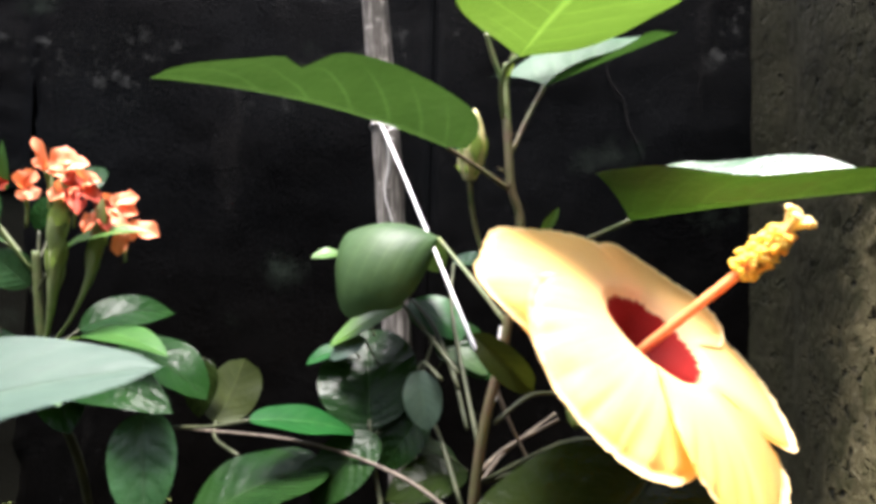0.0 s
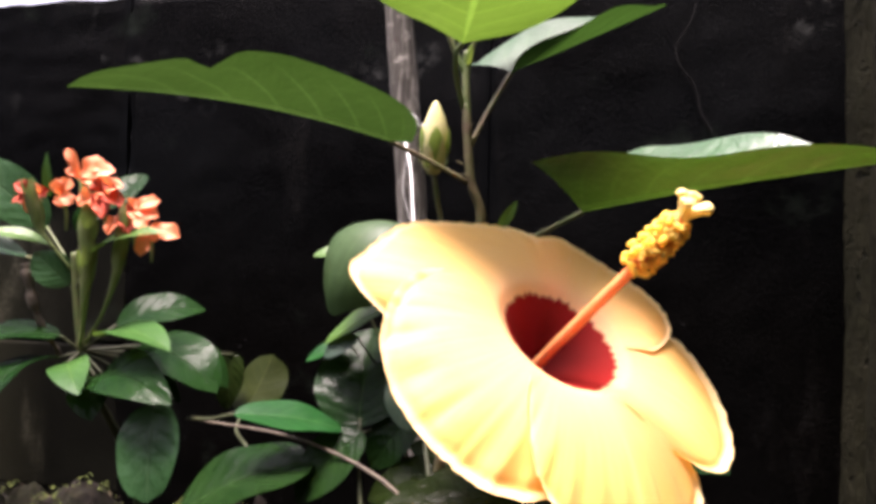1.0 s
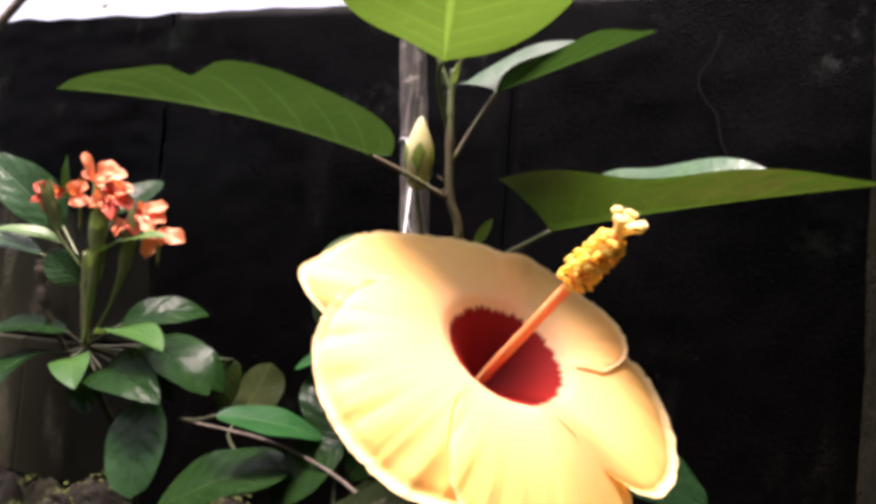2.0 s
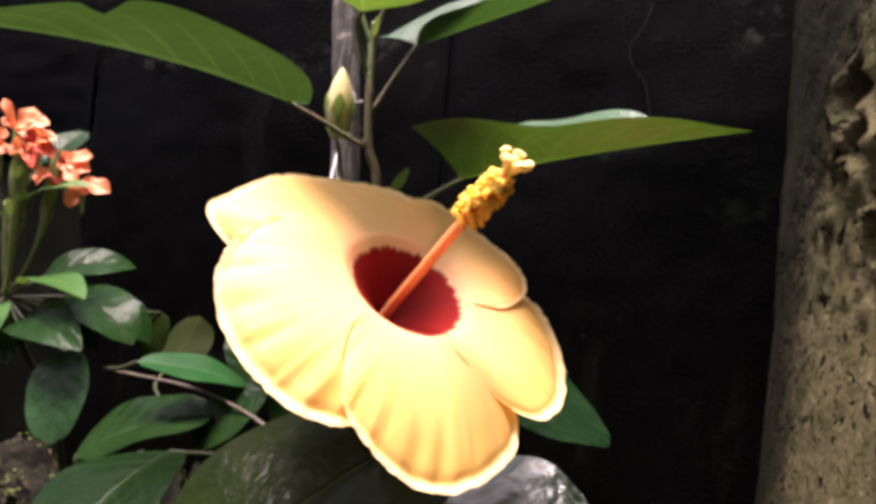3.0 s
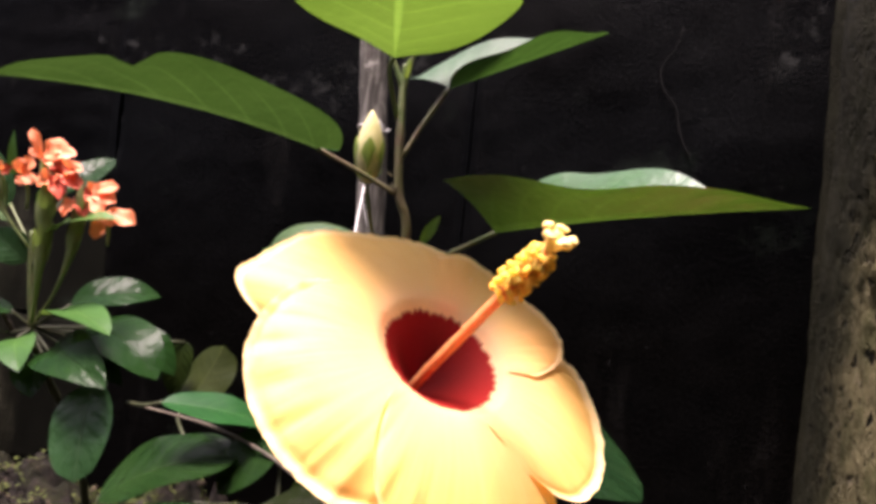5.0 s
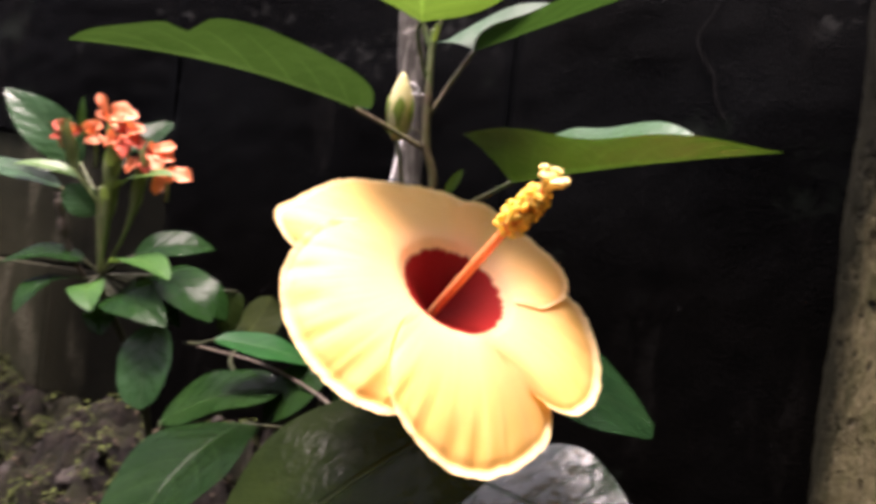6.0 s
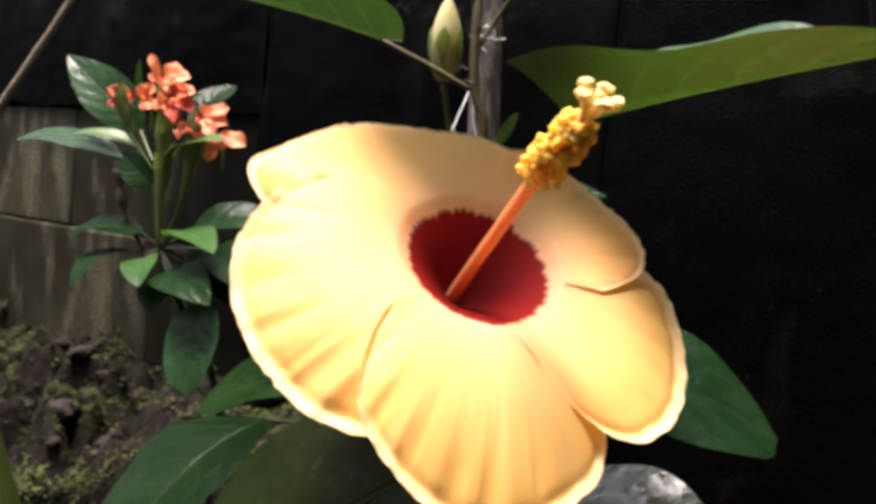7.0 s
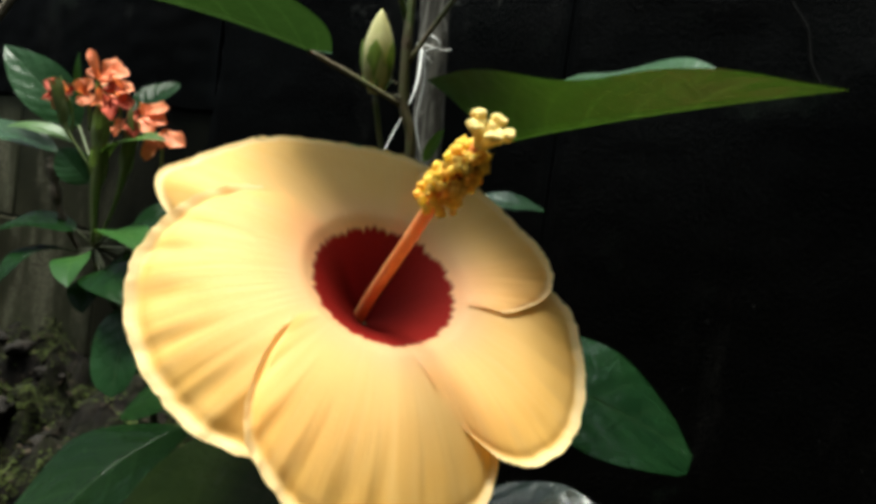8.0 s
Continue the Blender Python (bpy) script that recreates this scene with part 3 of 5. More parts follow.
# ---- side wall ----
def build_side_wall():
    """A thick rough pier: its face, a rounded corner and a narrow recess beside the back wall."""
    bm = bmesh.new()
    ys = [0.852 - 0.004 * i for i in range(115)] + [0.392 - 0.05 * i for i in range(1, 30)]
    zs = [-0.3 + 0.05 * i for i in range(6)] + [0.0045 * i for i in range(170)] + [0.80, 0.88, 1.0, 1.2]
    HOLE = Vector((0.445, 0.405))
    rows = []
    for z in zs:
        row = []
        for y in ys:
            d = 0.003 * noise.noise(Vector((y * 12, z * 12, 3))) + 0.0008 * noise.noise(Vector((y * 45, z * 45, 5))) + 0.0007 * noise.noise(Vector((y * 110, z * 110, 8)))
            pit = noise.noise(Vector((y * 120, z * 120, 21)))
            d -= 0.006 * max(0.0, pit - 0.38)
            r = math.hypot((y - HOLE.x) / 0.05, (z - HOLE.y) / 0.065)
            if r < 1.5:
                k = max(0.0, 1 - r / 1.5) ** 0.6
                d += k * (0.009 * abs(noise.noise(Vector((y * 55, z * 55, 11)))) + 0.007 * noise.noise(Vector((y * 105, z * 105, 13))))
            for hy, hz, rr, deep in ((0.452, 0.434, 0.0105, 0.034), (0.474, 0.418, 0.007, 0.022), (0.438, 0.408, 0.0075, 0.022), (0.414, 0.388, 0.009, 0.024), (0.414, 0.362, 0.0075, 0.022), (0.448, 0.392, 0.005, 0.014)):
                q = math.hypot(y - hy, z - hz) / rr + 0.5 * noise.noise(Vector((y * 110, z * 110, 17)))
                d -= deep / (1 + math.exp(min(40.0, 6 * (q - 1)))) - 0.004 * math.exp(-((q - 1.8) / 0.5) ** 2)
            k = min(1.0, max(0.0, (y - 0.53) / 0.17))
            x = 0.320 + 0.065 * (1 - math.sqrt(1 - min(k, 0.999) ** 2)) - 0.02 * max(0.0, 0.25 - z) + 0.006 * math.exp(-((y - 0.775) / 0.02) ** 2)
            row.append(bm.verts.new((x - d, y, z)))
        rows.append(row)
    for a, b in zip(rows, rows[1:]):
        for j in range(len(ys) - 1):
            bm.faces.new((a[j], a[j + 1], b[j + 1], b[j]))
    top = [bm.verts.new((0.55, v.co.y, v.co.z)) for v in rows[-1]]
    bot = [bm.verts.new((0.55, y, zs[0])) for y in ys]
    for j in range(len(ys) - 1):
        bm.faces.new((rows[-1][j], rows[-1][j + 1], top[j + 1], top[j]))
        bm.faces.new((top[j], top[j + 1], bot[j + 1], bot[j]))
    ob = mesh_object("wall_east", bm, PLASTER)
    return tagged(ob, "rough pitted concrete wall with moss and a crumbled patch", "wall", kind="structure")


wall_east = build_side_wall()
# Unseen wall, added to hold back sky light from behind the camera.
bm = bmesh.new()
slab(bm, (-4.0, -1.85, -0.3), (3.0, -1.7, 1.45))
sky_block_south = tagged(mesh_object("sky_block_south", bm, PLASTER, False), "unseen plain wall added behind the camera to block sky light", "wall", kind="structure")


# ---- hibiscus ----
hibiscus = thing("hibiscus_plant", (0.07, 0.43, ground_height(0.07, 0.43) - 0.01), "leafy hibiscus bush with one open yellow flower and a bud", "flowering shrub")
SB = Vector(hibiscus.location)
part("stem", tube(bmesh.new(), [SB, (0.062, 0.425, 0.10), (0.070, 0.42, 0.245), (0.082, 0.42, 0.31), (0.089, 0.419, 0.368), (0.084, 0.417, 0.389), (0.082, 0.417, 0.408), (0.0805, 0.4185, 0.428)],
                  0.0030, 0.0019, 60, 10, 0.04, 3, [(0.915, 0.006, 0.25), (0.955, 0.006, 0.2)]), STEM, hibiscus, "slender green stem turning brown at the joints")

part("shoot_tip", tube(bmesh.new(), [(0.0812, 0.4178, 0.419), (0.0802, 0.419, 0.435), (0.0795, 0.42, 0.447), (0.0800, 0.42, 0.455)], 0.0020, 0.0016, 20, 10, 0.04, 8), PETIOLE, hibiscus, "pale green tip of the shoot")
part("stipule", tube(bmesh.new(), [(0.0822, 0.4160, 0.415), (0.0850, 0.4145, 0.4185)], 0.0005, 0.0002, 4, 5, 0.05), STEM, hibiscus)
part("stipule", tube(bmesh.new(), [(0.0800, 0.4160, 0.398), (0.0770, 0.4145, 0.4000)], 0.0005, 0.0002, 4, 5, 0.05), STEM, hibiscus)
part("stipule", tube(bmesh.new(), [(0.0835, 0.4150, 0.392), (0.0800, 0.4140, 0.3935)], 0.0005, 0.0002, 4, 5, 0.05), STEM, hibiscus)
part("tiny_bud", blade((0.0805, 0.4185, 0.4475), (0.0830, 0.4165, 0.4575), (0.2, -0.9, 0.2), 0.0042, 0.5, 0.7, -40, 0.08, 0.0, nu=10, nv=4), CALYX, hibiscus, "tiny pale bud at the shoot tip")

# flower frame: x and y in the plane of the petals, z out of the throat
FN = Vector((0.521, -0.441, 0.731)).normalized()
FX = (Vector((1, 0, 0)) - FN * FN.x).normalized()
FY = FN.cross(FX)
FC = Vector((0.134, 0.330, 0.325))


def in_flower(x, y, z):
    return FC + FX * x + FY * y + FN * z


def petal(mid, half, reach, height, folds=1.0, margin=0.0035, seed=0, nu=60, nv=64):
    """One petal: mid and half its angle in the flower, in degrees; reach and height: how far out and how high its rim lies, in millimetres,
    from the side that laps over the neighbour to the side that is tucked under; margin: the width of the edge bent back."""
    rng = random.Random(seed)
    ph = [rng.uniform(0, 6.28) for _ in range(8)]
    pleats = [(-0.86 + 0.105 * k + rng.uniform(-0.03, 0.03), rng.uniform(0.028, 0.05), rng.uniform(0.45, 1.0) * (-1 if k % 2 else 0.55), rng.uniform(0.50, 0.74)) for k in range(17)]
    bm = bmesh.new()
    uvl = bm.loops.layers.uv.new("UVMap")
    edg = bm.loops.layers.uv.new("edge")
    rows, uvs = [], {}
    r0 = 0.023
    for i in range(nu + 1):
        u = (i / nu) ** 0.85
        row = []
        for j in range(-nv, nv + 1):
            v = j / nv
            edge = 0.001 * profile(reach, v)
            edge *= 1 + 0.007 * math.sin(9 * v + ph[0]) + 0.010 * noise.noise(Vector((11 * v, seed, 1))) + 0.006 * noise.noise(Vector((31 * v, seed, 4)))
            rim = 0.001 * profile(height, v)
            rho = 0.0008 + (edge - 0.0008) * u
            ang = radians(mid + half * v)
            z = -0.024 * max(0.0, 1 - rho / 0.027) ** 1.35
            t = max(0.0, rho - r0) / max(0.02, edge - r0)
            z += 0.0022 * math.sin(math.pi * min(1.0, t)) * min(1.0, edge / 0.06) + rim * t ** 1.8
            grow = max(0.0, 1 - (abs(v) / 0.97) ** 8)
            for c, w, h, start in pleats:
                g = min(1.0, max(0.0, (u - start) / (0.86 - start))) ** 1.6 * min(1.0, max(0.0, (1.03 - u) / 0.10))
                z += 0.0008 * folds * h * g * grow * math.exp(-((v - c - 0.10 * (1 - u)) / (w * (0.6 + 0.5 * u))) ** 2)
            bent = max(0.0, 1 - (1 - u) * edge / margin)
            z += 0.42 * margin * bent ** 1.4 * (1 + 0.5 * noise.noise(Vector((14 * v, seed, 9)))) * grow - 0.0007 * math.exp(-(((1 - u) * edge - margin) / 0.0013) ** 2) * grow
            z += 0.0007 * bent * noise.noise(Vector((27 * v, seed, 6))) + 0.0008 * max(0.0, u - 0.4) * math.sin(6 * v + 3 * u + ph[2])
            vt = bm.verts.new(in_flower(rho * math.cos(ang), rho * math.sin(ang), z))
            uvs[vt] = (rho * 13.0, ang, 1 - (1 - u) * edge / 0.06)
            row.append(vt)
        rows.append(row)
    for a, b in zip(rows, rows[1:]):
        for j in range(2 * nv):
            f = bm.faces.new((a[j], a[j + 1], b[j + 1], b[j]))
            for lp in f.loops:
                lp[uvl].uv = uvs[lp.vert][:2]
                lp[edg].uv = (uvs[lp.vert][2], 0)
    return bm


flower = part("flower", tube(bmesh.new(), [(0.0885, 0.419, 0.361), (0.098, 0.400, 0.350), (0.106, 0.375, 0.318), in_flower(0, 0, -0.052), in_flower(0, 0, -0.040), in_flower(0, 0, -0.027)], 0.0012, 0.0036, 30, 10, 0.03, 5, [(0.80, 0.08, 0.5)]),
              CALYX, hibiscus, "wide open yellow hibiscus flower with a dark red throat")
for mid, half, reach, height, folds, margin, seed in (
        (150, 58, (48, 58, 65, 68.5, 71, 73, 74.5, 74.5, 74.5, 76, 77, 62, 46), (2, -1, -4, -7, -9.5, -11, -11.5, -10.5, -9.5, -9, -10.5, -14, -18), 0.5, 0.0020, 1),
        (68, 46, (38, 55, 59.5, 59, 60, 62, 52), (3, 3.2, 3.4, 2.6, 2, 0.5, -3), 0.4, 0.0016, 2),
        (6, 50, (26, 61, 71, 70, 68, 66, 58), (0.5, -4.0, -5.6, -4.8, -4.2, -5.5, -9), 0.6, 0.0034, 3),
        (-62, 48, (36, 61.5, 71, 74.5, 74, 66, 44), (4.5, -4.5, -12, -16.6, -15, -9.5, -4), 0.8, 0.0034, 4),
        (-126, 60, (46, 61.5, 69.5, 72, 68.5, 61.5, 44), (-1, -2.5, -7.5, -13.3, -15.6, -14.5, -13), 1.1, 0.0036, 5)):
    part("petal", petal(mid, half, reach, height, folds, margin, seed), PETAL, flower, "crinkled yellow petal, dark red at its base")
COL = [in_flower(-0.0025, -0.001, -0.03), in_flower(-0.0018, -0.0021, -0.011), in_flower(0.0006, -0.0043, 0.018), in_flower(0.0023, -0.0060, 0.0385), in_flower(0.0040, -0.0050, 0.052), in_flower(0.0052, -0.0036, 0.0605)]
part("staminal_column", tube(bmesh.new(), COL, 0.0021, 0.0016, 30, 12, 0.02), COLUMN, flower, "orange staminal column")
rng = random.Random(7)
axis = spline(COL, 100)
for i in range(190):
    f = i / 189
    c = axis[min(100, int(61 + 33 * f + rng.uniform(-1.5, 1.5)))]
    q = i * 2.4 + rng.uniform(-0.5, 0.5)
    d = (FX * math.cos(q) + FY * math.sin(q) + FN * rng.uniform(-0.25, 0.45)).normalized()
    reach = rng.uniform(0.0034, 0.0056) * (1 - 0.25 * f * f) * min(1.0, 0.72 + 3 * f)
    bm = tube(bmesh.new(), [c, c + d * reach * 0.6, c + d * reach], 0.0003, 0.00025, 3, 4, 0)
    blob(bm, c + d * reach, [rng.uniform(0.0010, 0.0016) for _ in range(3)], i, 0.3, 1)
    part("anther", bm, POLLEN if i % 4 else FILAMENT, flower)
top = COL[-1]
for k in range(5):
    q = k * 1.2566 + 0.25
    d = (FX * math.cos(q) * 0.62 + FY * math.sin(q) * 0.62 + FN * 0.85).normalized()
    bm = tube(bmesh.new(), [top - FN * 0.005, top + d * 0.0022 - FN * 0.001, top + d * 0.0056], 0.0010, 0.0016, 8, 8, 0.06)
    for o in (-0.7, 0.7):
        w = (FX * math.cos(q + o) + FY * math.sin(q + o)) * 0.0011
        blob(bm, top + d * 0.0062 + w, (0.0016, 0.0015, 0.0012), k, 0.25, 2)
    part("stigma", bm, STIGMA, flower, "pale yellow stigma lobe")

# bud
BT, BB = Vector((0.0645, 0.421, 0.4315)), Vector((0.0625, 0.427, 0.395))


def bud_body(lo, hi, radius, ribs, seed):
    bm = bmesh.new()
    d = (BT - BB).normalized()
    x = d.orthogonal().normalized()
    y = d.cross(x)
    rows = []
    for i in range(17):
        s = lo + (hi - lo) * i / 16
        r = radius * (max(0.0, math.sin(math.pi * min(1.0, 0.06 + 0.94 * s) ** 0.85))) ** 0.8 + 0.0003
        rows.append([bm.verts.new(BB + (BT - BB) * s + (x * math.cos(q) + y * math.sin(q)) * r * (1 + ribs * math.cos(5 * q + 3 * s))) for q in (2 * math.pi * j / 20 for j in range(20))])
    for a, b in zip(rows, rows[1:]):
        for j in range(20):
            bm.faces.new((a[j], a[(j + 1) % 20], b[(j + 1) % 20], b[j]))
    bm.faces.new(rows[0][::-1])
    bm.faces.new(rows[-1])
    return bm


bud = part("bud", bud_body(0.0, 1.0, 0.0070, 0.05, 1), BUD_TIP, hibiscus, "closed cream flower bud in a green calyx")
d = (BT - BB).normalized()
bx = d.orthogonal().normalized()
by = d.cross(bx)
for k in range(5):
    q = k * 1.2566 + 0.5
    o = bx * math.cos(q) + by * math.sin(q)
    part("sepal", blade(BB + o * 0.0012 - d * 0.0005, BB + o * 0.0072 + d * 0.024, o, 0.0105, 0.35, 0.6, -28, 0.13, 0.0, nu=10, nv=4), CALYX, bud, "green sepal")
for k in range(7):
    q = k * 0.8976
    o = bx * math.cos(q) + by * math.sin(q)
    part("bracteole", blade(BB + o * 0.001, BB + o * 0.0085 + d * 0.008, o, 0.0020, 0.4, 0.6, 5, 0.05, 0.0, nu=6, nv=2), CALYX, bud)
part("pedicel", tube(bmesh.new(), [(0.086, 0.42, 0.338), (0.074, 0.431, 0.350), (0.066, 0.432, 0.372), BB], 0.0010, 0.0013, 14, 7, 0.03), PETIOLE, bud)

# leaves round the flower
NODE, RTJ = (0.083, 0.417, 0.389), (0.0835, 0.417, 0.408)
add_leaf(hibiscus, (0.051, 0.389, 0.405), (-0.058, 0.313, 0.415), (-0.07, 0.22, 0.97), 0.074, HIB_LEAF, [NODE, (0.066, 0.402, 0.398)], "broad green leaf with a bitten edge", stalk_mat=STEM, a=0.36, b=0.75, fold=12, fold_far=55, bend=0.045, lobe=0.13, notch=(0.62, 1, 0.32), seed=1, nu=40, nv=8)
add_leaf(hibiscus, (0.138, 0.391, 0.373), (0.245, 0.315, 0.384), (0.0, 0.0, 1.0), 0.092, WAXY_LEAF, [(0.092, 0.419, 0.352), (0.115, 0.404, 0.362)], "broad leaf with a shiny upper face",
         fold=57, fold_far=43, bend=0.012, lobe=0.0, lobe_near=0.04, halves=((39, 34, 28.5, 23, 18, 13.5, 9, 0), (34, 43, 42, 39, 33, 24, 12, 2, 0)), seed=2, nu=36, nv=8)
add_leaf(hibiscus, (0.101, 0.429, 0.446), (0.177, 0.453, 0.484), (0.0, 0.0, 1.0), 0.070, FOLD_LEAF, [RTJ, (0.091, 0.423, 0.426)], "folded green leaf with a pale sheen", stalk_mat=STEM, a=0.34, b=0.8, fold=54, fold_far=5, bend=0.0, lobe=0.30, lobe_near=0.0, broad=(0.0, 0.85), far=(-0.60, 1.02), seed=3, nu=32, nv=7)
add_leaf(hibiscus, (0.084, 0.389, 0.449), (0.114, 0.298, 0.464), (0.0, 0.1, 1.0), 0.097, YOUNG_LEAF, [(0.0792, 0.4188, 0.426), (0.0770, 0.411, 0.4385), (0.0790, 0.398, 0.4470)], "bright young leaf glowing with light from above", a=0.92, b=0.85, fold=6, bend=0.02, seed=4, nu=26, nv=8)
add_leaf(hibiscus, (0.0985, 0.414, 0.366), (0.1075, 0.411, 0.380), (0.3, -0.8, 0.4), 0.0055, YOUNG_LEAF, [(0.092, 0.419, 0.361)], "tiny new leaf", r=0.0006, a=0.6, b=0.8, seed=5, nu=10, nv=3)
add_leaf(hibiscus, (0.069, 0.418, 0.470), (0.062, 0.400, 0.500), (-0.5, -0.3, 0.6), 0.016, YOUNG_LEAF, [(0.079, 0.42, 0.444), (0.073, 0.419, 0.458)], "small young leaf of the shoot tip", r=0.0013, a=0.6, b=0.8, fold=30, seed=6, nu=12, nv=3)
add_leaf(hibiscus, (0.086, 0.420, 0.4675), (0.138, 0.388, 0.4870), (0.0, -0.25, 0.95), 0.044, YOUNG_LEAF, [(0.0800, 0.4195, 0.440), (0.0825, 0.420, 0.455)], "young leaf behind the brightest one", r=0.0010, a=0.45, b=0.8, fold=18, seed=7, nu=20, nv=5)

# lower leaves of the hibiscus
add_leaf(hibiscus, (0.046, 0.470, 0.366), (-0.012, 0.494, 0.368), (0.0, 0.0, 1.0), 0.114, DULL_LEAF, [(0.083, 0.422, 0.321), (0.068, 0.446, 0.340)], "broad rounded leaf curving down", a=0.5, b=0.42, fold=-78, fold_far=-30, bend=0.13, curl=True, nv=8, seed=8)
add_leaf(hibiscus, (0.024, 0.50, 0.325), (-0.020, 0.49, 0.298), (-0.3, -0.5, 0.8), 0.022, YOUNG_LEAF, [(0.06, 0.45, 0.29), (0.04, 0.48, 0.31)], "light green leaf", a=0.6, b=0.8, seed=9)
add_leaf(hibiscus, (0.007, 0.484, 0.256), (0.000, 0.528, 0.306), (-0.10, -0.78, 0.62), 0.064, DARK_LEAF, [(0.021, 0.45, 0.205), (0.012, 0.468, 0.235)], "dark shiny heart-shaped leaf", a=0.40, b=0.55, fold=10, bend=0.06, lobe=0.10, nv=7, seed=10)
add_leaf(hibiscus, (0.036, 0.470, 0.289), (0.043, 0.464, 0.255), (0.0, -0.85, 0.5), 0.023, SHEEN_LEAF, [(0.05, 0.46, 0.285), (0.040, 0.47, 0.293)], "small pale green leaf", a=0.6, b=0.7, seed=11)
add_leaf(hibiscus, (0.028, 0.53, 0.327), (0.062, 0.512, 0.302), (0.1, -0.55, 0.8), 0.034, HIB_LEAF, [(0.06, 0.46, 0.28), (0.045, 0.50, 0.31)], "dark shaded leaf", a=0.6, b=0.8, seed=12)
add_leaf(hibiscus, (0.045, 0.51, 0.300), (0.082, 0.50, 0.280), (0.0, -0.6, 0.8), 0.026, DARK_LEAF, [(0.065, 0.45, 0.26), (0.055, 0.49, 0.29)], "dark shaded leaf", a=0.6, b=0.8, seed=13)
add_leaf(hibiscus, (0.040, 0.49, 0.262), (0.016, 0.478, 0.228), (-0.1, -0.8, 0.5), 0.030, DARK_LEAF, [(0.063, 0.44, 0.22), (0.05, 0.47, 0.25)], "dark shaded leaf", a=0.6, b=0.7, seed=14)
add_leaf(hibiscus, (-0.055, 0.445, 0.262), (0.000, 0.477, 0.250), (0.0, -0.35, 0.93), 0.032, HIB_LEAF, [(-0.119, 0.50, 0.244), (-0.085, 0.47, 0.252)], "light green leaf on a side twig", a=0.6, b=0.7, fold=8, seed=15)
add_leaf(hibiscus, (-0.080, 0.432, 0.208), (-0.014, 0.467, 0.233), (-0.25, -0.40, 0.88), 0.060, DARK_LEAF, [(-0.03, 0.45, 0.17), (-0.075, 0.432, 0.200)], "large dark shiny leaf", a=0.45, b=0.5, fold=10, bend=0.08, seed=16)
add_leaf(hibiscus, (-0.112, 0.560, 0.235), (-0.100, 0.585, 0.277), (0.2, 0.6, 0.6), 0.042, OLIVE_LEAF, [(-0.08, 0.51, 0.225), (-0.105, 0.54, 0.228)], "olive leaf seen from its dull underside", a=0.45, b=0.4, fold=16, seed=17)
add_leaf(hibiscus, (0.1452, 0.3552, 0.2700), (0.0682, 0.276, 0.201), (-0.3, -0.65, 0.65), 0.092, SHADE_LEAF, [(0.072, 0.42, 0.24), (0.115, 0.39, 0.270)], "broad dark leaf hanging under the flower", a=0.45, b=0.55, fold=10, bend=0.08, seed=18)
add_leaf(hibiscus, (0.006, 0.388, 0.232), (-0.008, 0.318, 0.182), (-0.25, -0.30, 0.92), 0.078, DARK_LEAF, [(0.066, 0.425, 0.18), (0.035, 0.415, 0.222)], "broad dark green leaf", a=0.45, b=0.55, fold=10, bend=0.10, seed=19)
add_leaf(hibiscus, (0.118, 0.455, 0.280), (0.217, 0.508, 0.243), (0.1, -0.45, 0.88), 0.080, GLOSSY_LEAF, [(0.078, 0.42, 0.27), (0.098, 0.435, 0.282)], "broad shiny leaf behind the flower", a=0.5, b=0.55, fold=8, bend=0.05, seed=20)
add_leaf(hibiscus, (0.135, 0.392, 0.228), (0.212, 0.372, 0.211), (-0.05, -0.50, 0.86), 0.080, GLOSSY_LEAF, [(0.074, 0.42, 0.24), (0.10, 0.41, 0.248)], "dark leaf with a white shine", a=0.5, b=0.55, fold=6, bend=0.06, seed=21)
add_leaf(hibiscus, (0.055, 0.575, 0.352), (0.096, 0.609, 0.353), (0.0, -0.5, 0.85), 0.026, GLOSSY_LEAF, [(0.072, 0.43, 0.25), (0.055, 0.52, 0.32)], "small toothed leaf", stalk_mat=DARK_STALK, a=0.6, b=0.6, teeth=0.12, seed=22)
SHOOT = (0.028, 0.505, 0.255)
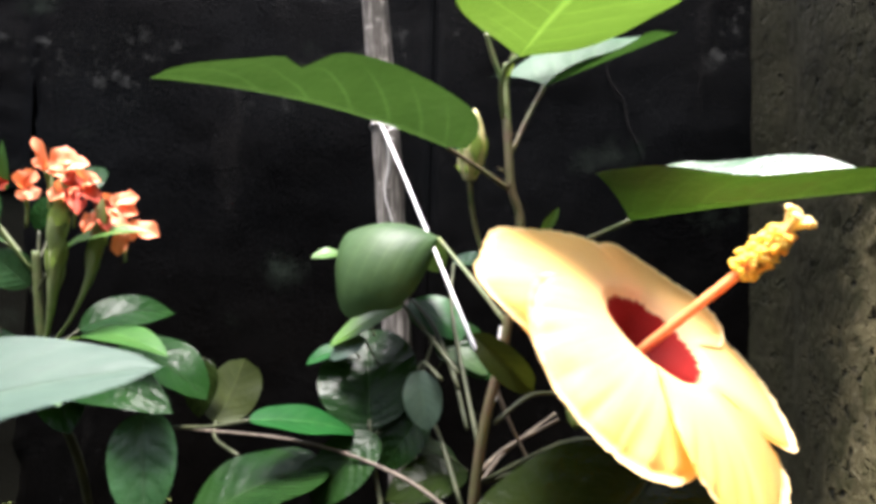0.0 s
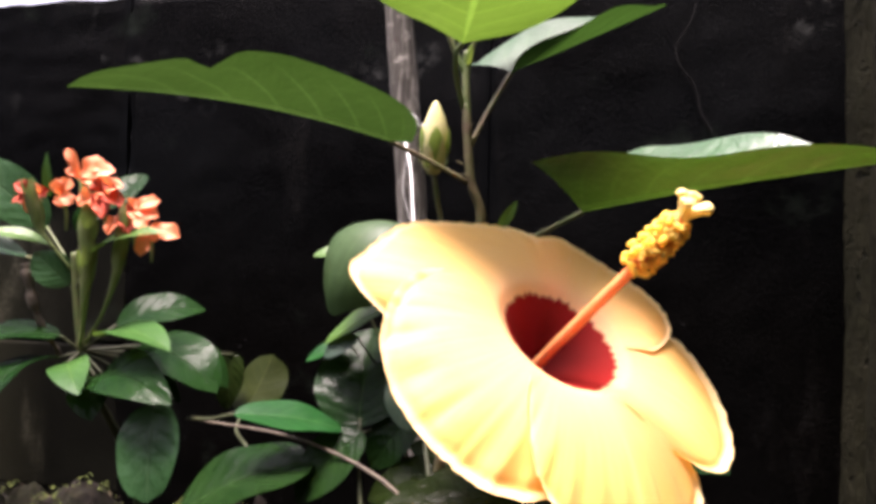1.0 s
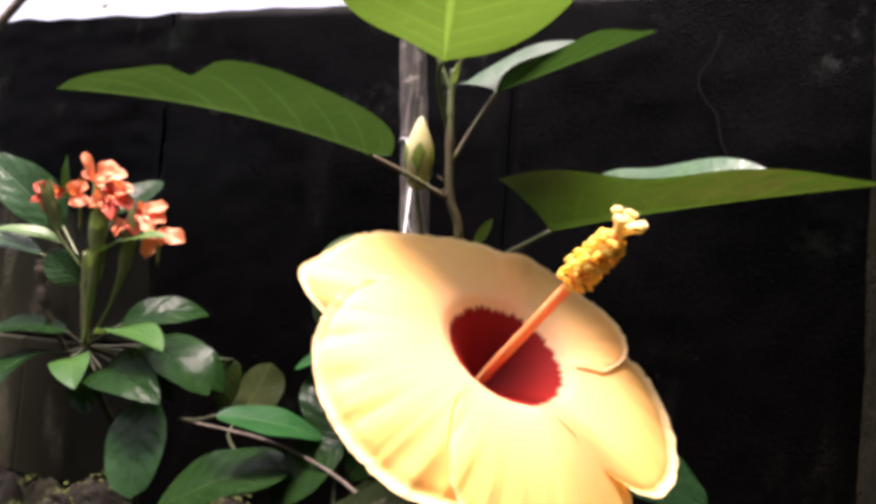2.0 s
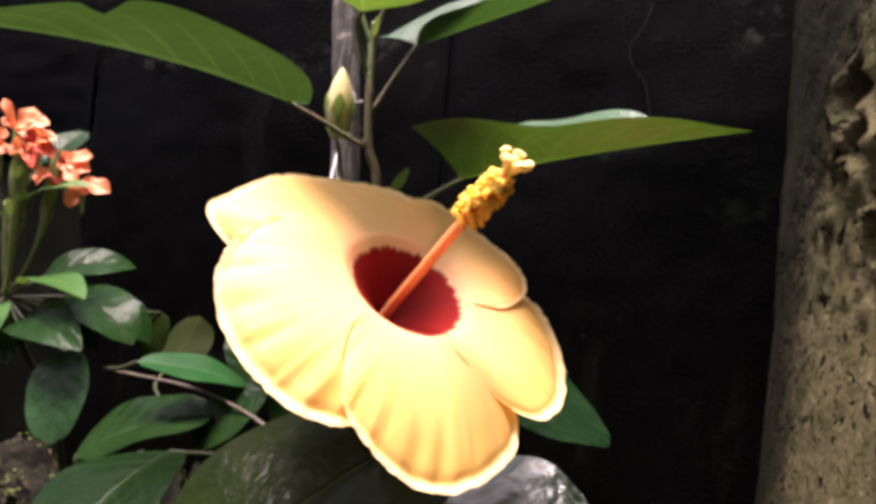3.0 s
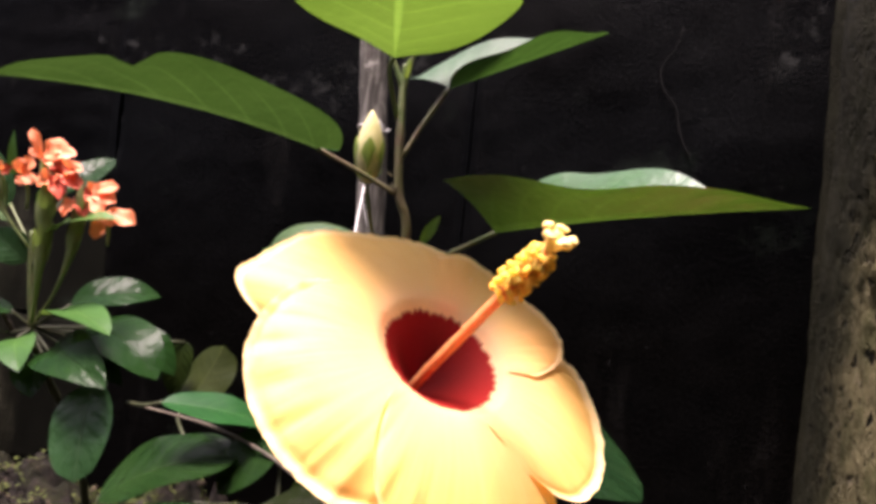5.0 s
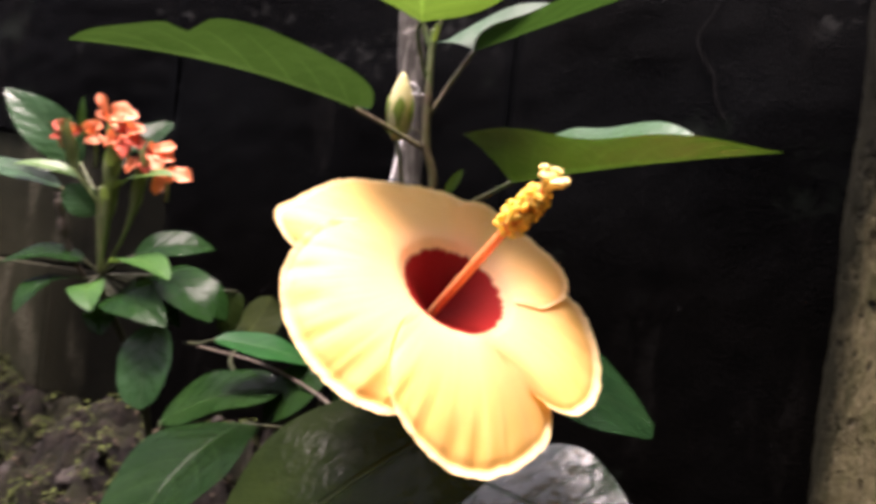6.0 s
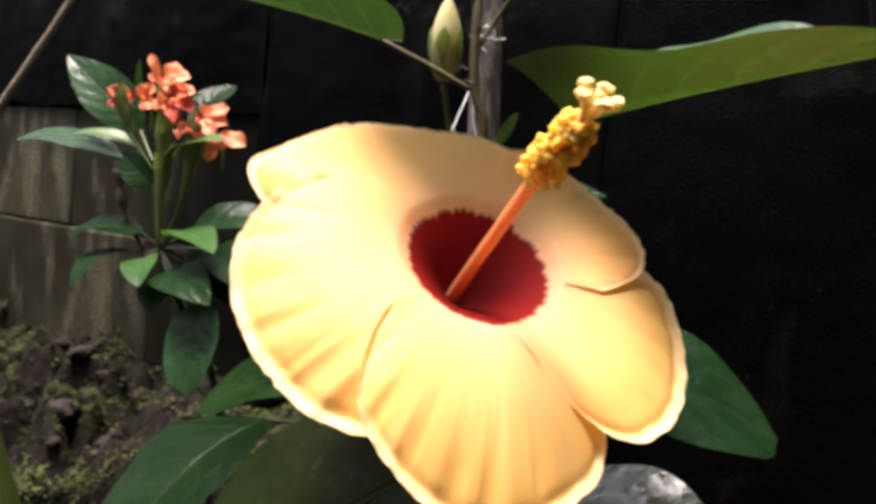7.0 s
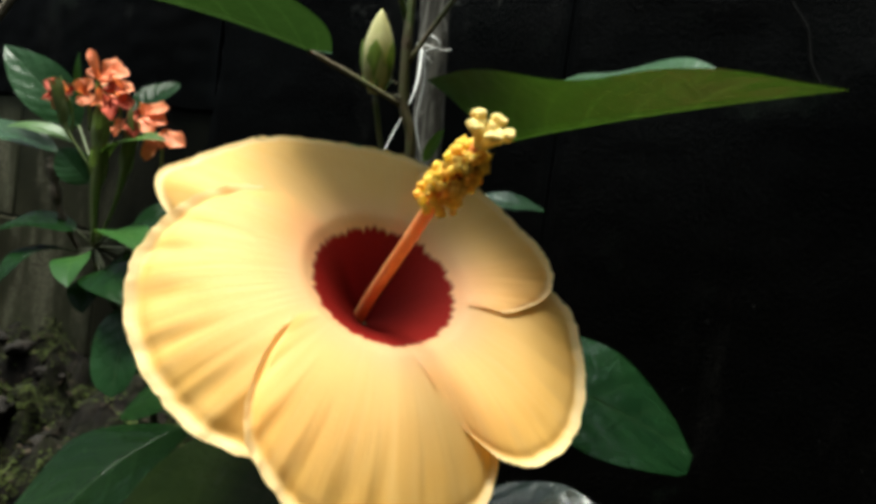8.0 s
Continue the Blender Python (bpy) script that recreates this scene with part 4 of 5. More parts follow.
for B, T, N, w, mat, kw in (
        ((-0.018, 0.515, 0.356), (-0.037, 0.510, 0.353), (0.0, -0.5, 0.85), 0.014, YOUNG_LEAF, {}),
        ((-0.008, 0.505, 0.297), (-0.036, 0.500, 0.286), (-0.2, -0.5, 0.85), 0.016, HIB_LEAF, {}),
        ((0.002, 0.490, 0.304), (-0.019, 0.488, 0.291), (-0.1, -0.8, 0.55), 0.014, SHEEN_LEAF, {}),
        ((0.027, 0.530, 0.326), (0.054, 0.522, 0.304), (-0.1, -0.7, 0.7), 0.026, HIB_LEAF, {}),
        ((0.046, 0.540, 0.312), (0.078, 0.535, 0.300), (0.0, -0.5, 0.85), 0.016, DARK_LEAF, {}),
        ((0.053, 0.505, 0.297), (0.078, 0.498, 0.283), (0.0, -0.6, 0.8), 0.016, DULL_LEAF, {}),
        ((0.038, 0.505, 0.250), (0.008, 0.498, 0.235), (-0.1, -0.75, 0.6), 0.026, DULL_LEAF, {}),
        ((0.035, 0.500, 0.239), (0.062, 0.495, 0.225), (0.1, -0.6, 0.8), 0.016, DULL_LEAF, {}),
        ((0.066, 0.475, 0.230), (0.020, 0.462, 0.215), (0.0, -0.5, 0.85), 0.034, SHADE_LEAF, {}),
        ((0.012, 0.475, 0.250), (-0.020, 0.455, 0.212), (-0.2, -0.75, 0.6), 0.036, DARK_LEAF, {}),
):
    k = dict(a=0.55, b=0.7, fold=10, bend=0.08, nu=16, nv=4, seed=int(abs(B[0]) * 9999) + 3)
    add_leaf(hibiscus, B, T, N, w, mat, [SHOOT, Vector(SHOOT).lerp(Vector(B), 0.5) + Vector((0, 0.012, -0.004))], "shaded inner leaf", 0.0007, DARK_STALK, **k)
part("withered_bract", blade((0.0653, 0.405, 0.316), (0.096, 0.405, 0.289), (-0.2, -0.9, 0.3), 0.020, 0.5, 0.5, 35, 0.1, 0.03, nu=14, nv=4), OLIVE_LEAF, hibiscus, "curled olive old leaf at the stem")
for k, pts in enumerate(([(0.069, 0.42, 0.235), (0.085, 0.44, 0.250), (0.115, 0.46, 0.268)], [(0.069, 0.42, 0.215), (0.03, 0.45, 0.232), (-0.03, 0.47, 0.245), (-0.119, 0.50, 0.244)],
                          [(0.078, 0.43, 0.289), (0.086, 0.43, 0.27), (0.097, 0.43, 0.249)], [(0.072, 0.43, 0.242), (0.085, 0.44, 0.252), (0.114, 0.44, 0.269)], [(0.028, 0.505, 0.265), (0.034, 0.50, 0.20), (0.05, 0.47, 0.10), (0.066, 0.43, 0.05)])):
    part("twig", tube(bmesh.new(), pts, 0.0013, 0.0008, 16, 7, 0.08, k), TWIG, hibiscus, "thin bare brown twig")

# ---- pole, tape and cane ----
pole = thing("garden_pole", (0.036, 0.58, -0.02), "weathered grey wooden pole stuck in the soil", "pole")
part("shaft", tube(bmesh.new(), [(0.040, 0.578, -0.05), (0.019, 0.59, 0.223), (0.003, 0.60, 0.42), (-0.013, 0.61, 0.562), (-0.035, 0.62, 0.80)], 0.0115, 0.0105, 40, 14, 0.03, 9, [(0.3, 0.01, 0.08), (0.62, 0.01, 0.08)]), POLE, pole)


def ribbon(bm, pts, width, count=24, twist=0.0):
    line = spline(pts, count)
    prev = None
    for i, c in enumerate(line):
        d = (line[min(i + 1, count)] - line[max(i - 1, 0)]).normalized()
        s = d.cross(Vector((math.sin(twist * i / count) * 0.5, 1, 0.2))).normalized() * width * 0.5
        o = s.cross(d).normalized() * 0.0002
        q = [bm.verts.new(c + s + o), bm.verts.new(c - s + o), bm.verts.new(c - s - o), bm.verts.new(c + s - o)]
        if prev:
            for k in range(4):
                bm.faces.new((prev[k], prev[(k + 1) % 4], q[(k + 1) % 4], q[k]))
        prev = q
    return bm


tape = thing("tie_tape", (0.001, 0.588, 0.45), "white plastic tape tied round the pole and stretched to the stem", "tape")
part("strand", ribbon(bmesh.new(), [(-0.0033, 0.590, 0.458), (0.0153, 0.553, 0.420), (0.034, 0.495, 0.380), (0.0667, 0.394, 0.310)], 0.0023, 20, 1.0), TAPE, tape)
loop = [(0.0 + 0.0122 * math.cos(a), 0.602 + 0.0122 * math.sin(a), 0.457 + 0.002 * math.sin(2 * a)) for a in [k * 0.45 for k in range(15)]]
part("loop", tube(bmesh.new(), loop, 0.0007, 0.0007, 40, 5, 0.1), TAPE, tape)
part("knot", tube(bmesh.new(), [(-0.004, 0.589, 0.456), (0.006, 0.585, 0.462), (0.012, 0.587, 0.456), (0.002, 0.584, 0.451), (0.008, 0.586, 0.444)], 0.0009, 0.0006, 20, 5, 0.1), TAPE, tape)
part("tail", tube(bmesh.new(), [(0.0, 0.588, 0.452), (0.004, 0.586, 0.43), (0.002, 0.585, 0.405), (0.009, 0.584, 0.38)], 0.0006, 0.0004, 20, 5, 0.1), TAPE, tape)
part("lower_strand", ribbon(bmesh.new(), [(0.083, 0.45, 0.317), (0.081, 0.446, 0.30), (0.079, 0.44, 0.278)], 0.0028, 8), TAPE, tape)

cane = thing("dry_cane", (-0.80, 0.62, 0.03), "pale dry cane leaning against the wall", "cane")
part("rod", tube(bmesh.new(), [(-0.98, 0.58, 0.0), (-0.727, 0.70, 0.432), (-0.627, 0.74, 0.60), (-0.53, 0.78, 0.76)], 0.006, 0.005, 30, 8, 0.03, 4, [(0.4, 0.01, 0.2), (0.75, 0.01, 0.2)]), CANE, cane)

root = thing("dry_root", (0.24, 0.842, 0.49), "thin dry root clinging to the dark wall", "root")
part("strand", tube(bmesh.new(), [(0.240, 0.843, 0.626), (0.234, 0.841, 0.606), (0.221, 0.843, 0.583), (0.225, 0.842, 0.562), (0.239, 0.843, 0.542), (0.246, 0.842, 0.512), (0.257, 0.843, 0.492)], 0.0005, 0.0011, 40, 6, 0.25, 6), ROOT, root)

# ---- firecracker plant with orange flowers ----
cross = thing("firecracker_plant", (-0.215, 0.62, ground_height(-0.215, 0.62) - 0.01), "firecracker plant with shiny leaves and orange flowers", "flowering plant")
CB = Vector(cross.location)
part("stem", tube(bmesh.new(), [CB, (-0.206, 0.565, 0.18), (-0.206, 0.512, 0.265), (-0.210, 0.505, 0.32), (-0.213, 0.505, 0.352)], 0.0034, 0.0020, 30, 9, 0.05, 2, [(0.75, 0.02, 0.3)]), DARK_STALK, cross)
part("upper_stem", tube(bmesh.new(), [(-0.2060, 0.5105, 0.268), (-0.2075, 0.506, 0.29), (-0.2105, 0.504, 0.32), (-0.2135, 0.504, 0.353)], 0.0031, 0.0024, 24, 10, 0.05, 6, [(0.3, 0.04, 0.3)]), PETIOLE, cross, "pale green upper stem")
LOW = (-0.207, 0.506, 0.284)
MID = (-0.214, 0.505, 0.340)
for B, T, N, w, mat, st, kw in (
        ((-0.246, 0.514, 0.371), (-0.308, 0.492, 0.425), (0.62, -0.70, 0.30), 0.040, CROSS_GREY, MID, dict(bend=0.06, b=1.0)),
        ((-0.252, 0.503, 0.349), (-0.334, 0.470, 0.355), (0.05, -0.45, 0.9), 0.032, CROSS_GREY, MID, dict(bend=0.10)),
        ((-0.231, 0.500, 0.358), (-0.276, 0.478, 0.363), (0.05, -0.45, 0.9), 0.018, YOUNG_LEAF, MID, dict(bend=0.10)),
        ((-0.216, 0.503, 0.330), (-0.236, 0.492, 0.352), (0.3, -0.8, 0.4), 0.026, CROSS_GREY, (-0.212, 0.505, 0.322), dict(bend=0.04)),
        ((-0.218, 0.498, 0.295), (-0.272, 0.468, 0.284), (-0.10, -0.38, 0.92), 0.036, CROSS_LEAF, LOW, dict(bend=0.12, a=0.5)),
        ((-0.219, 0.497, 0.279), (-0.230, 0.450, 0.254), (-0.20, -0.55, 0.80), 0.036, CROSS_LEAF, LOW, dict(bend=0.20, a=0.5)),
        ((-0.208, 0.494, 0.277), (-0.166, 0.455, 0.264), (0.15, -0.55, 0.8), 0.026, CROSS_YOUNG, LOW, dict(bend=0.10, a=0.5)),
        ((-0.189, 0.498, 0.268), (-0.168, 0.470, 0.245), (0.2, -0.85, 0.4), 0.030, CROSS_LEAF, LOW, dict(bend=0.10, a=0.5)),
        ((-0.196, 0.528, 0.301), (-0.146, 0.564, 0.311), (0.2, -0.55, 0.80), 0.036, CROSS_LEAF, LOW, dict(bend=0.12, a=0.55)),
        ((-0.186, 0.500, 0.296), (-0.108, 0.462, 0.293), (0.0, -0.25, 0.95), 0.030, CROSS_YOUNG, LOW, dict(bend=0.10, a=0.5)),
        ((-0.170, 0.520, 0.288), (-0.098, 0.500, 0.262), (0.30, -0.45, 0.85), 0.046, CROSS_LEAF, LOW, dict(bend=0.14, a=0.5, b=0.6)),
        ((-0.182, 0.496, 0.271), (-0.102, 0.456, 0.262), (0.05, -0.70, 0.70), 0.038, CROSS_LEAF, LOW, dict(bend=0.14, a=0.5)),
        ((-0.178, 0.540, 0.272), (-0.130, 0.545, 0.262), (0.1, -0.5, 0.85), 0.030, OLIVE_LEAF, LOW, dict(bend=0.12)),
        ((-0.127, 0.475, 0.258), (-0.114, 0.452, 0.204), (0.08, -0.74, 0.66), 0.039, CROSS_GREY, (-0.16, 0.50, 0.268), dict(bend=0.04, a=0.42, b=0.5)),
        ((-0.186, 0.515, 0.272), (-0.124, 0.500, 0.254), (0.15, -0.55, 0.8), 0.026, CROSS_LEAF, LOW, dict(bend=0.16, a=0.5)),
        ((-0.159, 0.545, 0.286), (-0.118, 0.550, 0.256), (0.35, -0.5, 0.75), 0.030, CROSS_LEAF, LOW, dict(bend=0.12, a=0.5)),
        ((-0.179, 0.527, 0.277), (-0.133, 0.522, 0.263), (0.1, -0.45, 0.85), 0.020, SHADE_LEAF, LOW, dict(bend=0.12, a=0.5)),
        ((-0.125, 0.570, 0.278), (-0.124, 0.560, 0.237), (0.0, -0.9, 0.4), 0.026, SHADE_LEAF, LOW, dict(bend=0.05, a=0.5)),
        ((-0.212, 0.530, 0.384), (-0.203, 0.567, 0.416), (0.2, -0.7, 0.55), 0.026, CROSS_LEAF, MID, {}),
        ((-0.205, 0.502, 0.338), (-0.134, 0.494, 0.366), (-0.25, -0.45, 0.85), 0.021, YOUNG_LEAF, (-0.213, 0.503, 0.322), dict(bend=0.16)),
        ((-0.219, 0.516, 0.366), (-0.218, 0.520, 0.390), (0.1, -0.9, 0.2), 0.014, CROSS_LEAF, (-0.214, 0.508, 0.335), {}),
):
    k = dict(a=0.65, b=0.75, fold=12, nu=18, nv=4, seed=int(abs(B[0]) * 9999))
    k.update(kw)
    add_leaf(cross, B, T, N, w, mat, [st], "", 0.0010, **k)

# flower spikes: points of the stalk, then the length and thickness of the bract-covered head
rng = random.Random(21)
SPIKES = (([(-0.214, 0.503, 0.340), (-0.226, 0.496, 0.358), (-0.233, 0.492, 0.370)], (-0.236, 0.488, 0.390), 0.0055),
          ([(-0.206, 0.503, 0.288), (-0.200, 0.498, 0.305), (-0.195, 0.493, 0.326)], (-0.188, 0.487, 0.400), 0.0085),
          ([(-0.203, 0.505, 0.290), (-0.186, 0.500, 0.312), (-0.174, 0.496, 0.336)], (-0.166, 0.494, 0.374), 0.0062))
for s, (stalk, tip, thick) in enumerate(SPIKES):
    c, e = Vector(stalk[-1]), Vector(tip)
    spike = part("flower_spike", tube(bmesh.new(), stalk + [c.lerp(e, 0.5), e], thick * 0.17, 0.0008, 18, 8, 0.08, s, [(0.68, 0.26, 3.0)]), BRACT, cross, "green flower spike wrapped in bracts")
    for k in range(10):
        q = k * 2.4 + s
        o = Vector((math.cos(q), math.sin(q), 0))
        base = c.lerp(e, 0.04 + 0.075 * k) + o * thick * 0.35
        d = (e - c).normalized()
        part("bract", blade(base, base + o * thick * 0.40 + d * rng.uniform(0.018, 0.026), o, thick * 1.5, 0.5, 0.8, -30, 0.07, 0, nu=8, nv=2), BRACT, spike)
tipb = part("bract", blade((-0.236, 0.505, 0.392), (-0.237, 0.502, 0.424), (0.2, -1, 0.1), 0.008, 0.4, 0.9, 20, nu=8, nv=2), CROSS_YOUNG, cross, "pointed green bract")
part("dried_spike", tube(bmesh.new(), [(-0.225, 0.507, 0.28), (-0.235, 0.495, 0.31), (-0.240, 0.490, 0.345)], 0.0022, 0.0036, 26, 7, 0.35, 4), TWIG, cross, "dried brown flower spike")

# orange flowers: centre, whether fresh, and petals as (direction in degrees, length, width, tilt outwards)
FLOWERS = (
    ((-0.203, 0.494, 0.404), True, ((112, 0.021, 0.007, 0.1), (35, 0.021, 0.014, 0.3), (8, 0.027, 0.012, 0.5), (-22, 0.022, 0.011, 0.6), (150, 0.010, 0.007, 0.4))),
    ((-0.217, 0.494, 0.392), True, ((60, 0.014, 0.010, 0.4), (110, 0.012, 0.009, 0.5), (-40, 0.012, 0.010, 0.6), (-90, 0.009, 0.008, 0.5))),
    ((-0.238, 0.496, 0.390), False, ((150, 0.014, 0.010, 0.5), (100, 0.010, 0.008, 0.6), (200, 0.013, 0.008, 0.4), (30, 0.010, 0.008, 0.6), (250, 0.011, 0.009, 0.6))),
    ((-0.186, 0.494, 0.392), False, ((80, 0.010, 0.012, 0.6), (20, 0.015, 0.013, 0.6), (-30, 0.017, 0.013, 0.7), (-80, 0.017, 0.013, 0.7), (-140, 0.014, 0.012, 0.6))),
    ((-0.172, 0.495, 0.379), False, ((-60, 0.014, 0.009, 0.5), (-110, 0.014, 0.008, 0.5), (10, 0.010, 0.008, 0.5))),
    ((-0.170, 0.504, 0.382), True, ((60, 0.010, 0.009, 0.4), (20, 0.022, 0.010, 0.3), (-14, 0.021, 0.011, 0.4), (-50, 0.020, 0.012, 0.6))),
    ((-0.160, 0.510, 0.371), True, ((-18, 0.023, 0.013, 0.3), (-62, 0.013, 0.009, 0.5), (-100, 0.022, 0.010, 0.4))),
)
RIGHT, UP, OUT = Vector((0.85, 0.50, 0.0)).normalized(), Vector((0, 0, 1)), Vector((0.5, -0.85, 0.1)).normalized()
for s, (c, fresh, petals) in enumerate(FLOWERS):
    c = Vector(c)
    fl = part("orange_flower", tube(bmesh.new(), [c + Vector((-0.002, 0.008, -0.024)), c + Vector((-0.001, 0.006, -0.010)), c], 0.0009, 0.0015, 8, 7, 0.03), BRACT, cross, "orange flower with a fan of petals" if fresh else "withered red-orange flower")
    for k, (deg, ln, wd, tilt) in enumerate(petals):
        o = RIGHT * math.cos(radians(deg)) + UP * math.sin(radians(deg))
        n = OUT + UP * 0.5 - o * tilt
        wd *= 1.05 if fresh else 1.3
        ln *= 1.0 if fresh else 1.25
        part("petal", blade(c, c + (o + OUT * tilt).normalized() * ln, n, wd, 0.75, 0.32, 16 if fresh else 42, 0.12, 0.14 if fresh else 0.30, seed=s * 7 + k, nu=10, nv=4), ORANGE if fresh or k % 3 == 1 else WITHERED, fl)

# ---- shrub beside the camera and grass ----
shrub = thing("young_shrub", (-0.09, 0.16, ground_height(-0.09, 0.16) - 0.01), "young shrub with pale green leaves close to the path", "shrub")
part("stem", tube(bmesh.new(), [shrub.location, (-0.085, 0.16, 0.12), (-0.07, 0.162, 0.305)], 0.003, 0.0018, 16, 8, 0.05), STEM, shrub)
add_leaf(shrub, (-0.055, 0.166, 0.311), (0.008, 0.174, 0.330), (-0.3, -0.45, 0.8), 0.032, SHEEN_LEAF, [(-0.07, 0.162, 0.30)], "pale green leaf", a=0.6, b=0.8, seed=31)
add_leaf(shrub, (-0.045, 0.170, 0.284), (0.035, 0.175, 0.302), (-0.15, -0.3, 0.95), 0.026, SHEEN_LEAF, [(-0.07, 0.162, 0.285)], "pale green leaf", a=0.6, b=0.8, seed=32)
grass = thing("grass_blade", (-0.09, 0.41, ground_height(-0.09, 0.41) - 0.01), "long arching olive blade of grass", "grass")
part("blade", blade((-0.09, 0.41, ground_height(-0.09, 0.41) - 0.01), (-0.315, 0.425, 0.24), (0.5, -0.8, 0.3), 0.022, 0.2, 0.6, 15, 0.04, 0, nu=24, nv=2), OLIVE_LEAF, grass)

# ---- wall blocks ----
rng = random.Random(5)
BLOCK_L = 0.385


def block_mesh(seed):
    r = random.Random(seed)
    bm = bmesh.new()
    slab(bm, (-BLOCK_L / 2 + 0.0015, -0.055, 0.0015), (BLOCK_L / 2 - 0.0015, 0.055, COURSE - 0.0015))
    bmesh.ops.bevel(bm, geom=bm.edges[:], offset=0.0025, segments=1, affect="EDGES")
    for v in bm.verts:
        v.co += Vector((r.uniform(-1, 1), r.uniform(-0.6, 0.6), r.uniform(-1, 1))) * 0.0018
    me = bpy.data.meshes.new("block")
    bm.to_mesh(me)
    bm.free()
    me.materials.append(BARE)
    return me


BLOCKS = [block_mesh(s) for s in range(5)]
for row in range(-2, 2):
    z = 0.058 + COURSE * row
    if z + COURSE > WALL_TOP + 0.12:
        continue
    for k in range(11):
        x = -0.62 + BLOCK_L * (k - 8 + (0.0 if row % 2 else 0.5))
        if x - BLOCK_L / 2 > BARE_X:
            continue
        ob = new("block", BLOCKS[(k + row * 3) % 5])
        ob.location = (x, WALL_Y + 0.055 + rng.uniform(-0.002, 0.002), z)
        ob.parent = wall_north

# ---- stones and moss on the soil ----
rng = random.Random(11)
for k in range(150):
    x, y = rng.uniform(-1.05, 0.0), rng.uniform(0.5, 0.84)
    s = rng.uniform(0.004, 0.009) if k % 5 else rng.uniform(0.010, 0.020)
    bm = bmesh.new()
    blob(bm, (0, 0, 0), (s, s * rng.uniform(0.6, 1.0), s * rng.uniform(0.5, 0.9)), k, 0.1, 3)
    for v in bm.verts:
        q = v.co / s
        v.co *= 1 + 0.45 * noise.noise(q * 1.3 + Vector((k, 0, 0))) + 0.3 * noise.noise(q * 3.1 + Vector((0, k, 0))) + 0.14 * noise.noise(q * 8)
    ob = mesh_object("clod", bm, STONE)
    ob.location = (x, y, ground_height(x, y) + s * 0.05)
    ob.rotation_euler = (rng.uniform(-0.4, 0.4), rng.uniform(-0.4, 0.4), rng.uniform(0, 6))
    tagged(ob, "small rough clod of dark earth and stone", "stone", "clods on the soil")
verts, faces = [], []


def leaflet(x, y, z, r, tilt):
    """A tiny four-cornered leaf lying at an angle."""
    q = rng.uniform(0, 6.28)
    i = len(verts)
    a, b = math.cos(q) * r, math.sin(q) * r
    verts.extend([(x - a, y - b, z), (x + b * 0.65, y - a * 0.65, z + tilt * 0.4), (x + a, y + b, z + tilt), (x - b * 0.65, y + a * 0.65, z + tilt * 0.5)])
    faces.append((i, i + 1, i + 2, i + 3))


for k in range(2600):
    x, y = rng.uniform(-1.1, -0.15), rng.uniform(0.5, 0.85)
    grow = noise.noise(Vector((x * 8, y * 8, 4))) + 0.5 * noise.noise(Vector((x * 31, y * 31, 2))) + 0.35 * min(1.0, max(0.0, -0.55 - x) / 0.2)
    if grow < 0.22:
        continue
    for j in range(24):
        dx, dy = rng.gauss(0, 0.008), rng.gauss(0, 0.008)
        r = rng.uniform(0.0009, 0.0022)
        leaflet(x + dx, y + dy, ground_height(x + dx, y + dy) + rng.uniform(0.0, 0.006), r, r * rng.uniform(0, 1.2))
for k in range(520):
    x, y = rng.uniform(-1.1, -0.1), rng.uniform(0.5, 0.85)
    if noise.noise(Vector((x * 15, y * 17, 7.7))) > 0.1:
        continue
    h = ground_height(x, y)
    for j in range(rng.randint(5, 14)):
        dx, dy = rng.gauss(0, 0.0045), rng.gauss(0, 0.0045)
        r = rng.uniform(0.0018, 0.0040)
        leaflet(x + dx, y + dy, h + rng.uniform(0.004, 0.014), r, r * rng.uniform(0.2, 0.8))
me = bpy.data.meshes.new("moss")
me.from_pydata(verts, [], faces)
me.materials.append(MOSS)
tagged(new("moss", me), "patches of yellow-green moss and tiny weeds on the soil", "moss", kind="stuff")

